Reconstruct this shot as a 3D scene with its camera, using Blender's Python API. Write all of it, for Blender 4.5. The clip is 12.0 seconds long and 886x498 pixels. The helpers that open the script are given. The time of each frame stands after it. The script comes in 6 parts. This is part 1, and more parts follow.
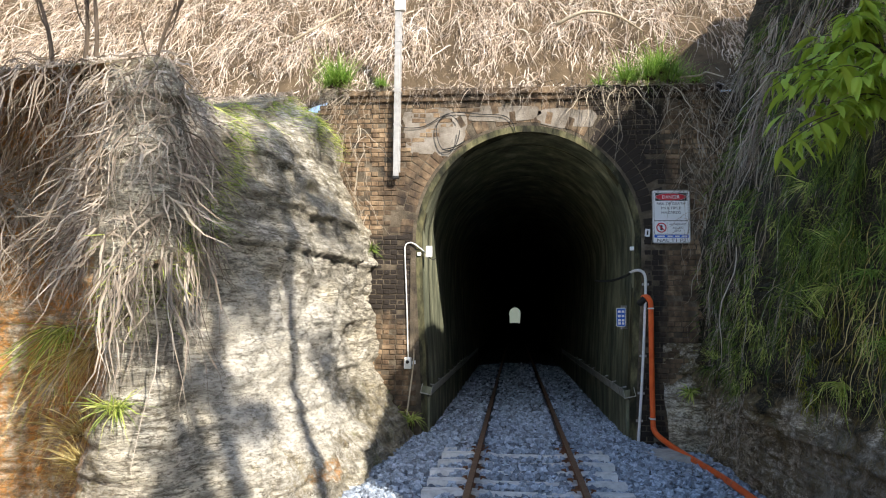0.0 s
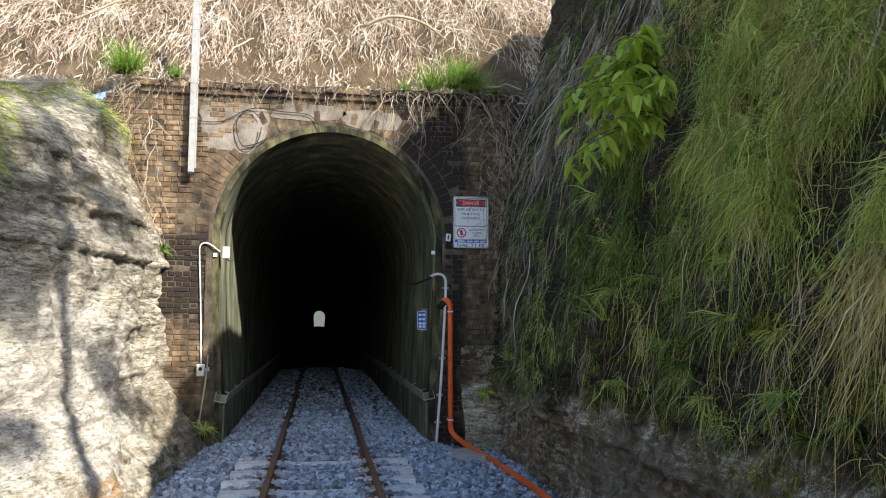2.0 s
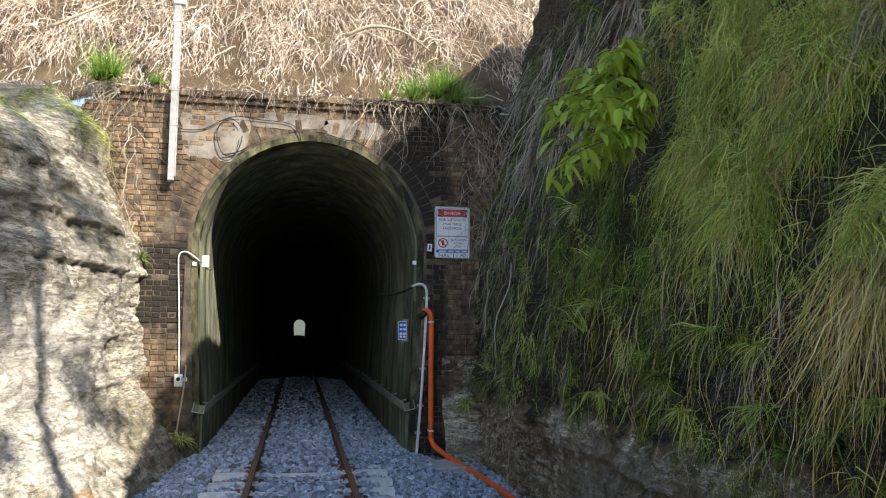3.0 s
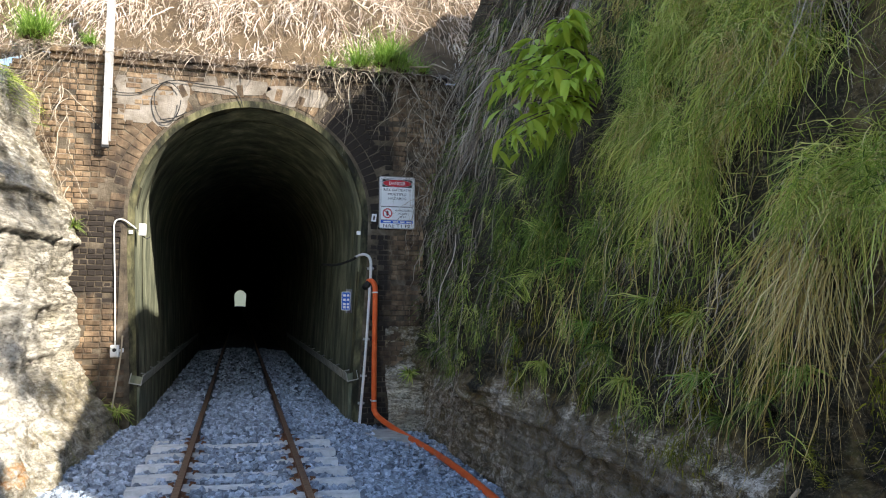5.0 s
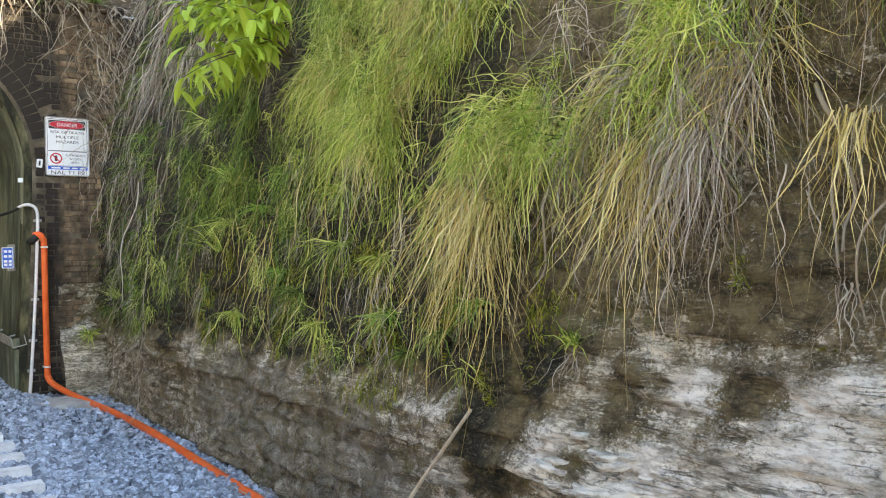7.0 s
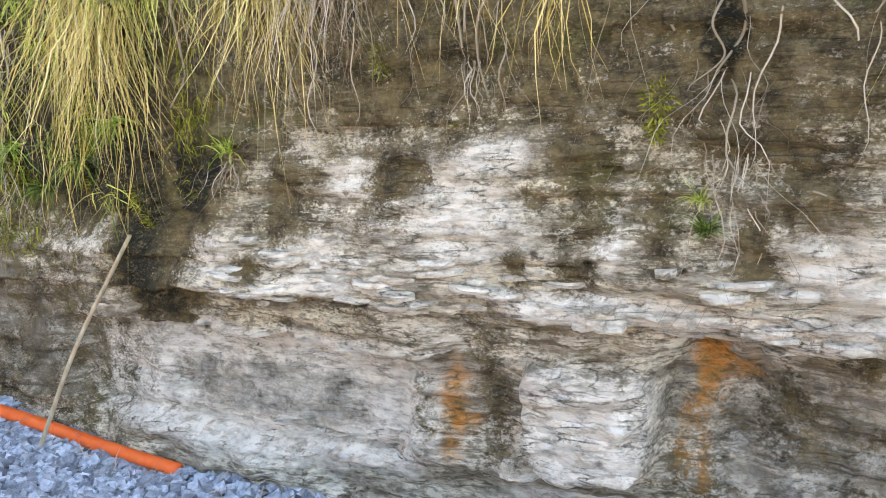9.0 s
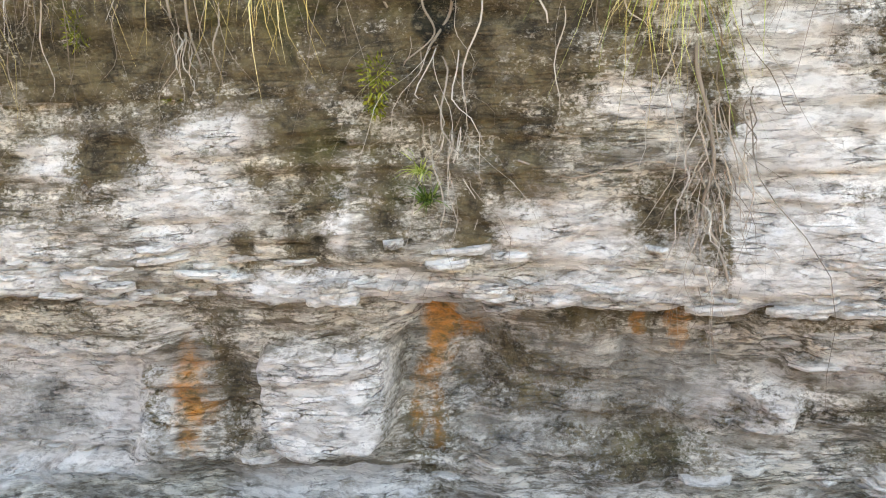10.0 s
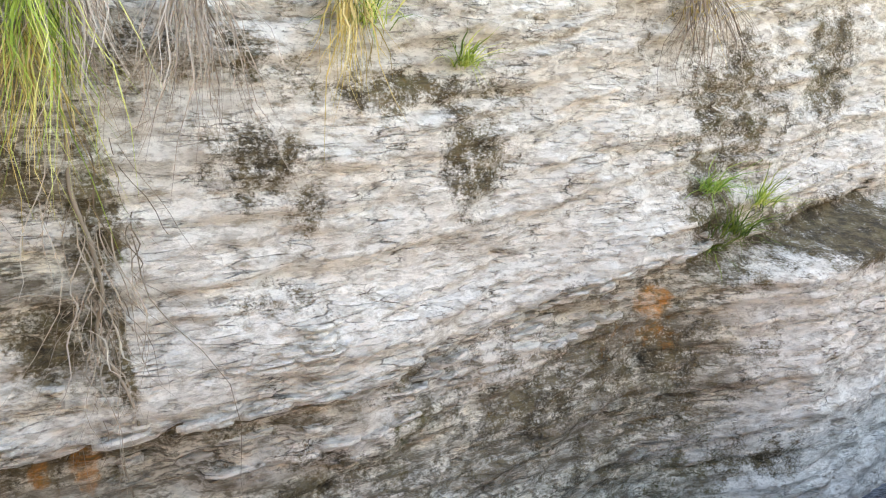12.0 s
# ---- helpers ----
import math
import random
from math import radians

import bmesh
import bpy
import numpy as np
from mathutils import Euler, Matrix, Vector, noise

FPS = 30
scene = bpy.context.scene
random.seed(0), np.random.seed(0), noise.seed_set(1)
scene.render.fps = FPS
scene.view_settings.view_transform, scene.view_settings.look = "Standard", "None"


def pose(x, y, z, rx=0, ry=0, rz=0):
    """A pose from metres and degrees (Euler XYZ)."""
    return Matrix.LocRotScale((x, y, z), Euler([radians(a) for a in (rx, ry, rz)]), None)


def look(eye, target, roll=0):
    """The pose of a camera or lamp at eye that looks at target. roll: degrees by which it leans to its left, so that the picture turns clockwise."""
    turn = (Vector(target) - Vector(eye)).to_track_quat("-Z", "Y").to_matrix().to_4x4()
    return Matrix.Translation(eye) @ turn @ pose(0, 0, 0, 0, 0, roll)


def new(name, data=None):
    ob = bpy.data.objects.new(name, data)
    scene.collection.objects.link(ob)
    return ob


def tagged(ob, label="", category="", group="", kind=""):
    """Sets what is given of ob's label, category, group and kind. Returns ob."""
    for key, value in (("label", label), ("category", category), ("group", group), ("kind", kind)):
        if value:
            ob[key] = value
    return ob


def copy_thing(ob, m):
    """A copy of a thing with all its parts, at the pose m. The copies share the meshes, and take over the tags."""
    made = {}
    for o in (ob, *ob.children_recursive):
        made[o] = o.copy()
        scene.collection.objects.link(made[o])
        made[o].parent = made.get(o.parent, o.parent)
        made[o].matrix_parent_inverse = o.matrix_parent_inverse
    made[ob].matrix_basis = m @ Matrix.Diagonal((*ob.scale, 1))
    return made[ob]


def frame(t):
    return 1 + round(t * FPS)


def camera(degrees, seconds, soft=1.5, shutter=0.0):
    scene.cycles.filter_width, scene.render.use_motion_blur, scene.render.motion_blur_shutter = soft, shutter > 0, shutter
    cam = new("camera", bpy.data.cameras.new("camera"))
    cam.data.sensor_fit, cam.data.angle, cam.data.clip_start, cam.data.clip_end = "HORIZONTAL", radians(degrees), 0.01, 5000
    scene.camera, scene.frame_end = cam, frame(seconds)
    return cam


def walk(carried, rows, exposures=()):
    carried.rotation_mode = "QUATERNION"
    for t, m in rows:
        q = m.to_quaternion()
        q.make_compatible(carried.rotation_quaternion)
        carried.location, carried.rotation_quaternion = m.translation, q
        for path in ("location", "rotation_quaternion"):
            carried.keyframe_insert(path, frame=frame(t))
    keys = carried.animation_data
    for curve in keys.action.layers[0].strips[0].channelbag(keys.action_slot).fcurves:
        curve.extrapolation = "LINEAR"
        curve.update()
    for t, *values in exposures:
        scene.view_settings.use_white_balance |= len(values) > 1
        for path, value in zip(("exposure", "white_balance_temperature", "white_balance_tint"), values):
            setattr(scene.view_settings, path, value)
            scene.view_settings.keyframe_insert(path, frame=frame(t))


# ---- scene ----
cam = camera(59.5, 12.0, soft=1.1)


def aim(eye, yaw, pitch, roll):
    """A pose from the eye, the yaw to the left of +y, the pitch upwards and the roll, in degrees."""
    a, b = radians(yaw), radians(pitch)
    ahead = Vector((-math.sin(a) * math.cos(b), math.cos(a) * math.cos(b), math.sin(b)))
    return look(eye, Vector(eye) + ahead, roll)


PATH = [
    (0.0, (-0.118, -12.529, 1.666), 5.27, 4.99, 0.46),
    (0.5, (-0.046, -12.446, 1.653), 3.52, 4.62, 1.47),
    (1.0, (-0.035, -12.415, 1.661), -2.72, 4.50, 0.66),
    (1.5, (-0.054, -12.390, 1.672), -7.37, 4.93, 0.13),
    (2.0, (-0.064, -12.375, 1.672), -9.06, 5.30, 0.11),
    (2.5, (-0.059, -12.381, 1.677), -9.77, 5.61, 0.32),
    (3.0, (-0.063, -12.361, 1.689), -10.45, 5.98, 0.30),
    (3.2, (-0.065, -12.358, 1.688), -10.90, 6.25, 0.34),
    (4.8, (-0.074, -12.347, 1.678), -14.55, 4.88, 0.70),
    (5.0, (-0.069, -12.329, 1.677), -14.64, 3.91, 0.46),
    (5.5, (-0.053, -12.313, 1.661), -18.26, 2.05, 0.12),
    (6.0, (-0.038, -12.299, 1.664), -24.12, 1.74, -0.27),
    (6.5, (-0.025, -12.311, 1.656), -30.31, 1.52, -0.77),
    (7.0, (-0.022, -12.340, 1.648), -36.67, 0.06, -1.35),
    (7.2, (-0.022, -12.345, 1.646), -38.72, -1.76, -1.90),
    (8.8, (-0.020, -12.345, 1.646), -56.84, -15.17, -6.40),
    (9.0, (-0.020, -12.345, 1.646), -60.61, -16.09, -6.28),
    (9.5, (-0.020, -12.345, 1.646), -70.93, -18.31, -5.19),
    (10.0, (-0.020, -12.345, 1.646), -81.11, -19.58, -3.62),
    (10.5, (-0.020, -12.345, 1.646), -91.50, -18.11, -2.32),
    (11.0, (-0.020, -12.345, 1.646), -103.29, -15.55, -1.01),
    (11.5, (-0.020, -12.345, 1.646), -114.95, -13.45, 0.0),
    (12.0, (-0.020, -12.345, 1.646), -125.60, -11.60, 0.70),
]
EXPOSURES = [(0.0, 1.05, 6500, 10), (3.0, 1.15, 6500, 10), (5.0, 1.45, 6500, 10), (6.0, 2.15, 7000, 10), (7.2, 2.75, 8000, 10), (8.8, 3.2, 8400, 13), (10.5, 3.25, 8400, 13), (12.0, 2.98, 8400, 13)]
walk(cam, [(t, aim(e, a, b, c)) for t, e, a, b, c in PATH], EXPOSURES)

# ---- world and sun ----
SUN_EL, SUN_AZ = 34.0, 142.0          # azimuth from +y clockwise, so the sun stands behind the camera, to its right
world = bpy.data.worlds.new("sky")
scene.world = world
world.use_nodes = True
wt = world.node_tree
sky = wt.nodes.new("ShaderNodeTexSky")
sky.sky_type = "NISHITA"
sky.sun_disc = False
sky.sun_elevation, sky.sun_rotation = radians(SUN_EL), radians(SUN_AZ)
wt.links.new(sky.outputs[0], wt.nodes["Background"].inputs[0])
wt.nodes["Background"].inputs[1].default_value = 0.15
sun = new("sun", bpy.data.lights.new("sun", "SUN"))
sun.data.energy, sun.data.angle, sun.data.color = 4.2, radians(0.6), (1.0, 0.93, 0.82)
toward = Vector((math.sin(radians(SUN_AZ)) * math.cos(radians(SUN_EL)), math.cos(radians(SUN_AZ)) * math.cos(radians(SUN_EL)), math.sin(radians(SUN_EL))))
sun.matrix_world = look(toward * 60, (0, 0, 0))

# ---- materials ----
def ramp_mat(name, colours, scale=6.0, rough=0.85, bump=0.3, bump_scale=60.0, stretch=(1, 1, 1), metal=0.0, rand=0.0, detail=6.0):
    """A surface with a colour ramp over noise in world metres, finer relief, and a shift of brightness from piece to piece."""
    m = bpy.data.materials.new(name)
    m.use_nodes = True
    t = m.node_tree
    b = t.nodes["Principled BSDF"]
    geo = t.nodes.new("ShaderNodeNewGeometry")
    mp = t.nodes.new("ShaderNodeMapping")
    mp.inputs["Scale"].default_value = stretch
    t.links.new(geo.outputs["Position"], mp.inputs[0])
    n = t.nodes.new("ShaderNodeTexNoise")
    n.inputs["Scale"].default_value, n.inputs["Detail"].default_value, n.inputs["Roughness"].default_value = scale, detail, 0.65
    t.links.new(mp.outputs[0], n.inputs["Vector"])
    r = t.nodes.new("ShaderNodeValToRGB")
    while len(r.color_ramp.elements) < len(colours):
        r.color_ramp.elements.new(0.5)
    for e, (p, c) in zip(r.color_ramp.elements, colours):
        e.position, e.color = p, (*c, 1)
    t.links.new(n.outputs["Fac"], r.inputs[0])
    out = r.outputs[0]
    if rand:
        info = t.nodes.new("ShaderNodeObjectInfo")
        add = t.nodes.new("ShaderNodeMath")
        add.operation = "ADD"
        t.links.new(info.outputs["Random"], add.inputs[0])
        t.links.new(geo.outputs["Random Per Island"], add.inputs[1])
        frac = t.nodes.new("ShaderNodeMath")
        frac.operation = "FRACT"
        t.links.new(add.outputs[0], frac.inputs[0])
        mr = t.nodes.new("ShaderNodeMapRange")
        mr.inputs["To Min"].default_value, mr.inputs["To Max"].default_value = 1 - rand, 1 + rand
        t.links.new(frac.outputs[0], mr.inputs[0])
        h = t.nodes.new("ShaderNodeHueSaturation")
        t.links.new(mr.outputs[0], h.inputs["Value"])
        t.links.new(out, h.inputs["Color"])
        out = h.outputs[0]
    t.links.new(out, b.inputs["Base Color"])
    b.inputs["Roughness"].default_value, b.inputs["Metallic"].default_value = rough, metal
    b.inputs["Specular IOR Level"].default_value = 0.3
    if bump:
        n2 = t.nodes.new("ShaderNodeTexNoise")
        n2.inputs["Scale"].default_value, n2.inputs["Detail"].default_value = bump_scale, 5.0
        t.links.new(mp.outputs[0], n2.inputs["Vector"])
        bp = t.nodes.new("ShaderNodeBump")
        bp.inputs["Strength"].default_value, bp.inputs["Distance"].default_value = bump, 0.02
        t.links.new(n2.outputs["Fac"], bp.inputs["Height"])
        t.links.new(bp.outputs[0], b.inputs["Normal"])
    return m


def leaf_mat(name, low, mid, high, rough=0.6, translucent=0.25):
    """Blades or leaves, each island its own shade between three colours, letting some light through."""
    m = bpy.data.materials.new(name)
    m.use_nodes = True
    t = m.node_tree
    b = t.nodes["Principled BSDF"]
    geo = t.nodes.new("ShaderNodeNewGeometry")
    n = t.nodes.new("ShaderNodeTexNoise")
    n.inputs["Scale"].default_value = 1.7
    t.links.new(geo.outputs["Position"], n.inputs["Vector"])
    mix = t.nodes.new("ShaderNodeMath")
    mix.operation = "MULTIPLY_ADD"
    mix.inputs[1].default_value, mix.inputs[2].default_value = 0.75, -0.12
    t.links.new(geo.outputs["Random Per Island"], mix.inputs[0])
    add = t.nodes.new("ShaderNodeMath")
    add.operation = "MULTIPLY_ADD"
    add.inputs[1].default_value = 0.5
    t.links.new(n.outputs["Fac"], add.inputs[0])
    t.links.new(mix.outputs[0], add.inputs[2])
    r = t.nodes.new("ShaderNodeValToRGB")
    r.color_ramp.elements.new(0.5)
    for e, p, c in zip(r.color_ramp.elements, (0.1, 0.45, 0.9), (low, mid, high)):
        e.position, e.color = p, (*c, 1)
    t.links.new(add.outputs[0], r.inputs[0])
    t.links.new(r.outputs[0], b.inputs["Base Color"])
    b.inputs["Roughness"].default_value = rough
    b.inputs["Specular IOR Level"].default_value = 0.25
    tr = t.nodes.new("ShaderNodeBsdfTranslucent")
    t.links.new(r.outputs[0], tr.inputs[0])
    ms = t.nodes.new("ShaderNodeMixShader")
    ms.inputs[0].default_value = translucent
    t.links.new(b.outputs[0], ms.inputs[1])
    t.links.new(tr.outputs[0], ms.inputs[2])
    t.links.new(ms.outputs[0], t.nodes["Material Output"].inputs[0])
    return m


def cliff_mat(name, pale, grey, moss, rust=(0.72, 0.29, 0.05), streak=0.5):
    """Layered mudstone: pale and grey beds, dark growth where the mesh's growth layer says, rust where water seeps out."""
    m = bpy.data.materials.new(name)
    m.use_nodes = True
    t = m.node_tree
    b = t.nodes["Principled BSDF"]
    geo = t.nodes.new("ShaderNodeNewGeometry")

    def noise_at(scale, stretch, detail=7.0, rough=0.62):
        mp = t.nodes.new("ShaderNodeMapping")
        mp.inputs["Scale"].default_value = stretch
        t.links.new(geo.outputs["Position"], mp.inputs[0])
        n = t.nodes.new("ShaderNodeTexNoise")
        n.inputs["Scale"].default_value, n.inputs["Detail"].default_value, n.inputs["Roughness"].default_value = scale, detail, rough
        n.inputs["Distortion"].default_value = 0.3
        t.links.new(mp.outputs[0], n.inputs["Vector"])
        return n.outputs["Fac"]

    def ramp(src, lo, hi, c0=(0, 0, 0), c1=(1, 1, 1)):
        r = t.nodes.new("ShaderNodeValToRGB")
        r.color_ramp.elements[0].position, r.color_ramp.elements[1].position = lo, hi
        r.color_ramp.elements[0].color, r.color_ramp.elements[1].color = (*c0, 1), (*c1, 1)
        t.links.new(src, r.inputs[0])
        return r.outputs[0]

    def mix(fac, a, c):
        x = t.nodes.new("ShaderNodeMix")
        x.data_type = "RGBA"
        t.links.new(fac, x.inputs[0])
        for s, v in ((x.inputs[6], a), (x.inputs[7], c)):
            if isinstance(v, tuple):
                s.default_value = (*v, 1)
            else:
                t.links.new(v, s)
        return x.outputs[2]

    def layer(word):
        a = t.nodes.new("ShaderNodeAttribute")
        a.attribute_name = word
        return a.outputs["Fac"]

    def math2(op, a, c):
        x = t.nodes.new("ShaderNodeMath")
        x.operation = op
        x.use_clamp = False
        for s, v in zip(x.inputs, (a, c)):
            if isinstance(v, float):
                s.default_value = v
            else:
                t.links.new(v, s)
        return x.outputs[0]

    def signed(v):
        x = t.nodes.new("ShaderNodeMath")
        x.operation = "SUBTRACT"
        x.inputs[1].default_value = 0.5
        t.links.new(v, x.inputs[0])
        return x.outputs[0]

    def plates(scale, stretch, feature):
        """Broken plates of rock: cells lying along the beds, their outlines frayed by noise."""
        mp = t.nodes.new("ShaderNodeMapping")
        mp.inputs["Scale"].default_value = stretch
        t.links.new(geo.outputs["Position"], mp.inputs[0])
        n = t.nodes.new("ShaderNodeTexNoise")
        n.inputs["Scale"].default_value, n.inputs["Detail"].default_value = scale * 0.8, 5.0
        t.links.new(mp.outputs[0], n.inputs["Vector"])
        v = t.nodes.new("ShaderNodeVectorMath")
        v.operation = "MULTIPLY_ADD"
        v.inputs[1].default_value = (0.5 * 3 / scale,) * 3
        t.links.new(n.outputs["Color"], v.inputs[0])
        t.links.new(mp.outputs[0], v.inputs[2])
        c = t.nodes.new("ShaderNodeTexVoronoi")
        c.feature = feature
        c.inputs["Scale"].default_value = scale
        t.links.new(v.outputs[0], c.inputs["Vector"])
        return c.outputs["Distance"] if feature == "DISTANCE_TO_EDGE" else c.outputs["Color"]

    beds = noise_at(3.0, (0.7, 0.7, 3.6), 9.0, 0.72)
    crack = plates(5.0, (1.0, 0.7, 5.5), "DISTANCE_TO_EDGE")
    plate = plates(5.0, (1.0, 0.7, 5.5), "F1")
    chip = plates(17.0, (1.0, 0.7, 2.6), "F1")
    fine = noise_at(24.0, (0.8, 0.55, 1.5), 10.0, 0.72)
    spots = noise_at(7.0, (1, 0.9, 1.1), 12.0, 0.78)
    grain = noise_at(70.0, (1, 0.8, 1.2), 4.0, 0.7)
    runs = noise_at(3.4, (1.6, 1.6, 0.3), 8.0, 0.7)
    # pale rock with grey beds, dark cracks and grain
    warm = noise_at(1.3, (1, 1, 1.5), 5.0)
    light = mix(ramp(warm, 0.38, 0.62), pale, (pale[0] * 0.95, pale[1] * 0.9, pale[2] * 0.78))
    col = mix(ramp(beds, 0.45, 0.58), light, grey)
    col = mix(math2("MULTIPLY", ramp(fine, 0.5, 0.61), 0.85), col, (grey[0] * 0.4, grey[1] * 0.37, grey[2] * 0.32))
    lamina = noise_at(11.0, (0.8, 0.3, 3.4), 11.0, 0.75)
    col = mix(math2("MULTIPLY", ramp(lamina, 0.52, 0.6), 0.92), col, (grey[0] * 0.32, grey[1] * 0.28, grey[2] * 0.22))
    clean = mix(ramp(fine, 0.47, 0.66), (pale[0] * 1.04, pale[1] * 1.05, pale[2] * 1.08), (grey[0] * 1.2, grey[1] * 1.2, grey[2] * 1.2))
    col = mix(math2("MULTIPLY", ramp(layer("fresh"), 0.1, 0.7), 0.95), col, clean)
    # each plate weathers to its own tone; thin dark cracks part them here and there
    col = mix(math2("MULTIPLY", ramp(plate, 0.45, 0.8), 0.22), col, (grey[0] * 0.8, grey[1] * 0.76, grey[2] * 0.7))
    col = mix(math2("MULTIPLY", ramp(chip, 0.6, 0.85), 0.3), col, (grey[0] * 0.6, grey[1] * 0.55, grey[2] * 0.45))
    open_ = math2("MULTIPLY", ramp(crack, 0.0, 0.045, (1, 1, 1), (0, 0, 0)), ramp(spots, 0.47, 0.6))
    col = mix(math2("MULTIPLY", open_, 0.9), col, (grey[0] * 0.22, grey[1] * 0.19, grey[2] * 0.15))
    # smooth wet grey where the wash layer says
    wet = math2("ADD", layer("wash"), math2("MULTIPLY", signed(spots), 1.4))
    col = mix(ramp(wet, 0.3, 0.75), col, mix(ramp(runs, 0.36, 0.64), (0.11, 0.1, 0.082), (0.36, 0.335, 0.28)))
    # dark growth broken by noise
    thick = layer("growth")
    grow = math2("ADD", math2("MULTIPLY", thick, 0.95), math2("MULTIPLY", signed(spots), 2.1))
    grow = math2("ADD", grow, math2("MULTIPLY", signed(runs), streak * 1.5))
    grow = math2("ADD", grow, math2("MULTIPLY", signed(grain), 1.5))
    patchy = noise_at(8.0, (1, 1, 0.8), 11.0, 0.75)
    green = mix(ramp(patchy, 0.42, 0.6), (moss[0] * 1.1, moss[1] * 1.1, moss[2] * 1.1), (moss[0] * 3.7, moss[1] * 3.7, moss[2] * 3.3))
    green = mix(math2("MULTIPLY", ramp(noise_at(2.6, (1, 1, 1), 6.0), 0.55, 0.68), 0.6), green, (moss[0] * 2.2, moss[1] * 2.9, moss[2] * 1.2))
    # the thickest growth is wet and nearly black, which also paints shade between plants
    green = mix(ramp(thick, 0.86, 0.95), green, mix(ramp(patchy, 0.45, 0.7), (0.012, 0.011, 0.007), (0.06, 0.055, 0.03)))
    speck = math2("ADD", math2("MULTIPLY", signed(fine), 1.2), math2("MULTIPLY", signed(grain), 1.0))
    green = mix(math2("MULTIPLY", ramp(speck, 0.02, 0.3), 0.75), green, (moss[0] * 5.5, moss[1] * 5.8, moss[2] * 6.5))
    col = mix(ramp(grow, 0.22, 0.62), col, green)
    seep = math2("ADD", layer("rust"), math2("ADD", math2("MULTIPLY", signed(spots), 1.8), math2("MULTIPLY", signed(runs), 1.6)))
    col = mix(math2("MULTIPLY", ramp(seep, 0.35, 0.95), 0.85), col, mix(ramp(fine, 0.42, 0.6), rust, (rust[0] * 0.3, rust[1] * 0.45, rust[2] * 0.7)))
    t.links.new(col, b.inputs["Base Color"])
    b.inputs["Roughness"].default_value = 0.85
    b.inputs["Specular IOR Level"].default_value = 0.25
    bp = t.nodes.new("ShaderNodeBump")
    bp.inputs["Strength"].default_value, bp.inputs["Distance"].default_value = 1.0, 0.05
    relief = math2("ADD", math2("MULTIPLY", fine, 0.5), math2("MULTIPLY", grain, 0.25))
    relief = math2("ADD", relief, math2("ADD", math2("MULTIPLY", plate, 0.22), math2("MULTIPLY", chip, 0.12)))
    t.links.new(math2("SUBTRACT", relief, math2("MULTIPLY", open_, 0.35)), bp.inputs["Height"])
    t.links.new(bp.outputs[0], b.inputs["Normal"])
    return m


MAT_CLIFF_R = cliff_mat("mudstone", (0.82, 0.775, 0.68), (0.34, 0.3, 0.24), (0.047, 0.036, 0.02))
MAT_CLIFF_L = cliff_mat("sunlit_mudstone", (0.74, 0.7, 0.61), (0.3, 0.275, 0.225), (0.09, 0.075, 0.05), streak=0.3)
MAT_SOIL = ramp_mat("soil", [(0.3, (0.05, 0.035, 0.02)), (0.6, (0.12, 0.085, 0.05)), (0.75, (0.2, 0.15, 0.09))], 3.0, 0.95, 0.6, 30)
MAT_BALLAST = ramp_mat("ballast_stone", [(0.3, (0.16, 0.19, 0.235)), (0.55, (0.34, 0.39, 0.46)), (0.75, (0.55, 0.6, 0.67))], 22.0, 0.9, 0.4, 90, rand=0.5)
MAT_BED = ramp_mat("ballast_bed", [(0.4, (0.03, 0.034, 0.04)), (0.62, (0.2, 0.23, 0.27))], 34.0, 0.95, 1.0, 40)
MAT_SLEEPER = ramp_mat("weathered_concrete", [(0.3, (0.42, 0.42, 0.41)), (0.55, (0.66, 0.66, 0.65)), (0.8, (0.75, 0.75, 0.74))], 9.0, 0.9, 0.35, 80, rand=0.08)
MAT_RAIL = ramp_mat("rusty_rail", [(0.3, (0.07, 0.03, 0.016)), (0.55, (0.17, 0.075, 0.035)), (0.75, (0.26, 0.13, 0.065))], 14.0, 0.7, 0.3, 120, metal=0.2)
MAT_HEAD = ramp_mat("rail_running_face", [(0.3, (0.19, 0.1, 0.06)), (0.7, (0.36, 0.24, 0.16))], 16.0, 0.45, 0.1, 120, metal=0.5)
MAT_LINING = ramp_mat("damp_tunnel_concrete", [(0.32, (0.05, 0.055, 0.04)), (0.5, (0.14, 0.15, 0.1)), (0.62, (0.27, 0.27, 0.18)), (0.76, (0.48, 0.46, 0.33))], 2.6, 0.85, 0.5, 24, stretch=(1, 1, 0.35))
MAT_RING = ramp_mat("mossy_render", [(0.4, (0.016, 0.016, 0.01)), (0.5, (0.06, 0.058, 0.03)), (0.62, (0.15, 0.138, 0.07)), (0.76, (0.34, 0.31, 0.18))], 4.0, 0.9, 0.6, 30, stretch=(1, 1, 0.4))
MAT_RENDER = ramp_mat("grey_render", [(0.3, (0.1, 0.08, 0.06)), (0.5, (0.22, 0.19, 0.155)), (0.75, (0.36, 0.325, 0.28))], 3.2, 0.9, 0.5, 40)
MAT_MORTAR = ramp_mat("dirty_mortar", [(0.32, (0.03, 0.025, 0.02)), (0.52, (0.1, 0.08, 0.056)), (0.75, (0.23, 0.19, 0.14))], 3.0, 0.95, 0.7, 50)
MAT_WHITE = ramp_mat("white_plastic", [(0.3, (0.62, 0.63, 0.62)), (0.7, (0.8, 0.8, 0.79))], 7.0, 0.45, 0.05, 60)
MAT_GALV = ramp_mat("galvanised_steel", [(0.3, (0.3, 0.29, 0.28)), (0.7, (0.45, 0.44, 0.42))], 9.0, 0.5, 0.08, 70, metal=0.2)
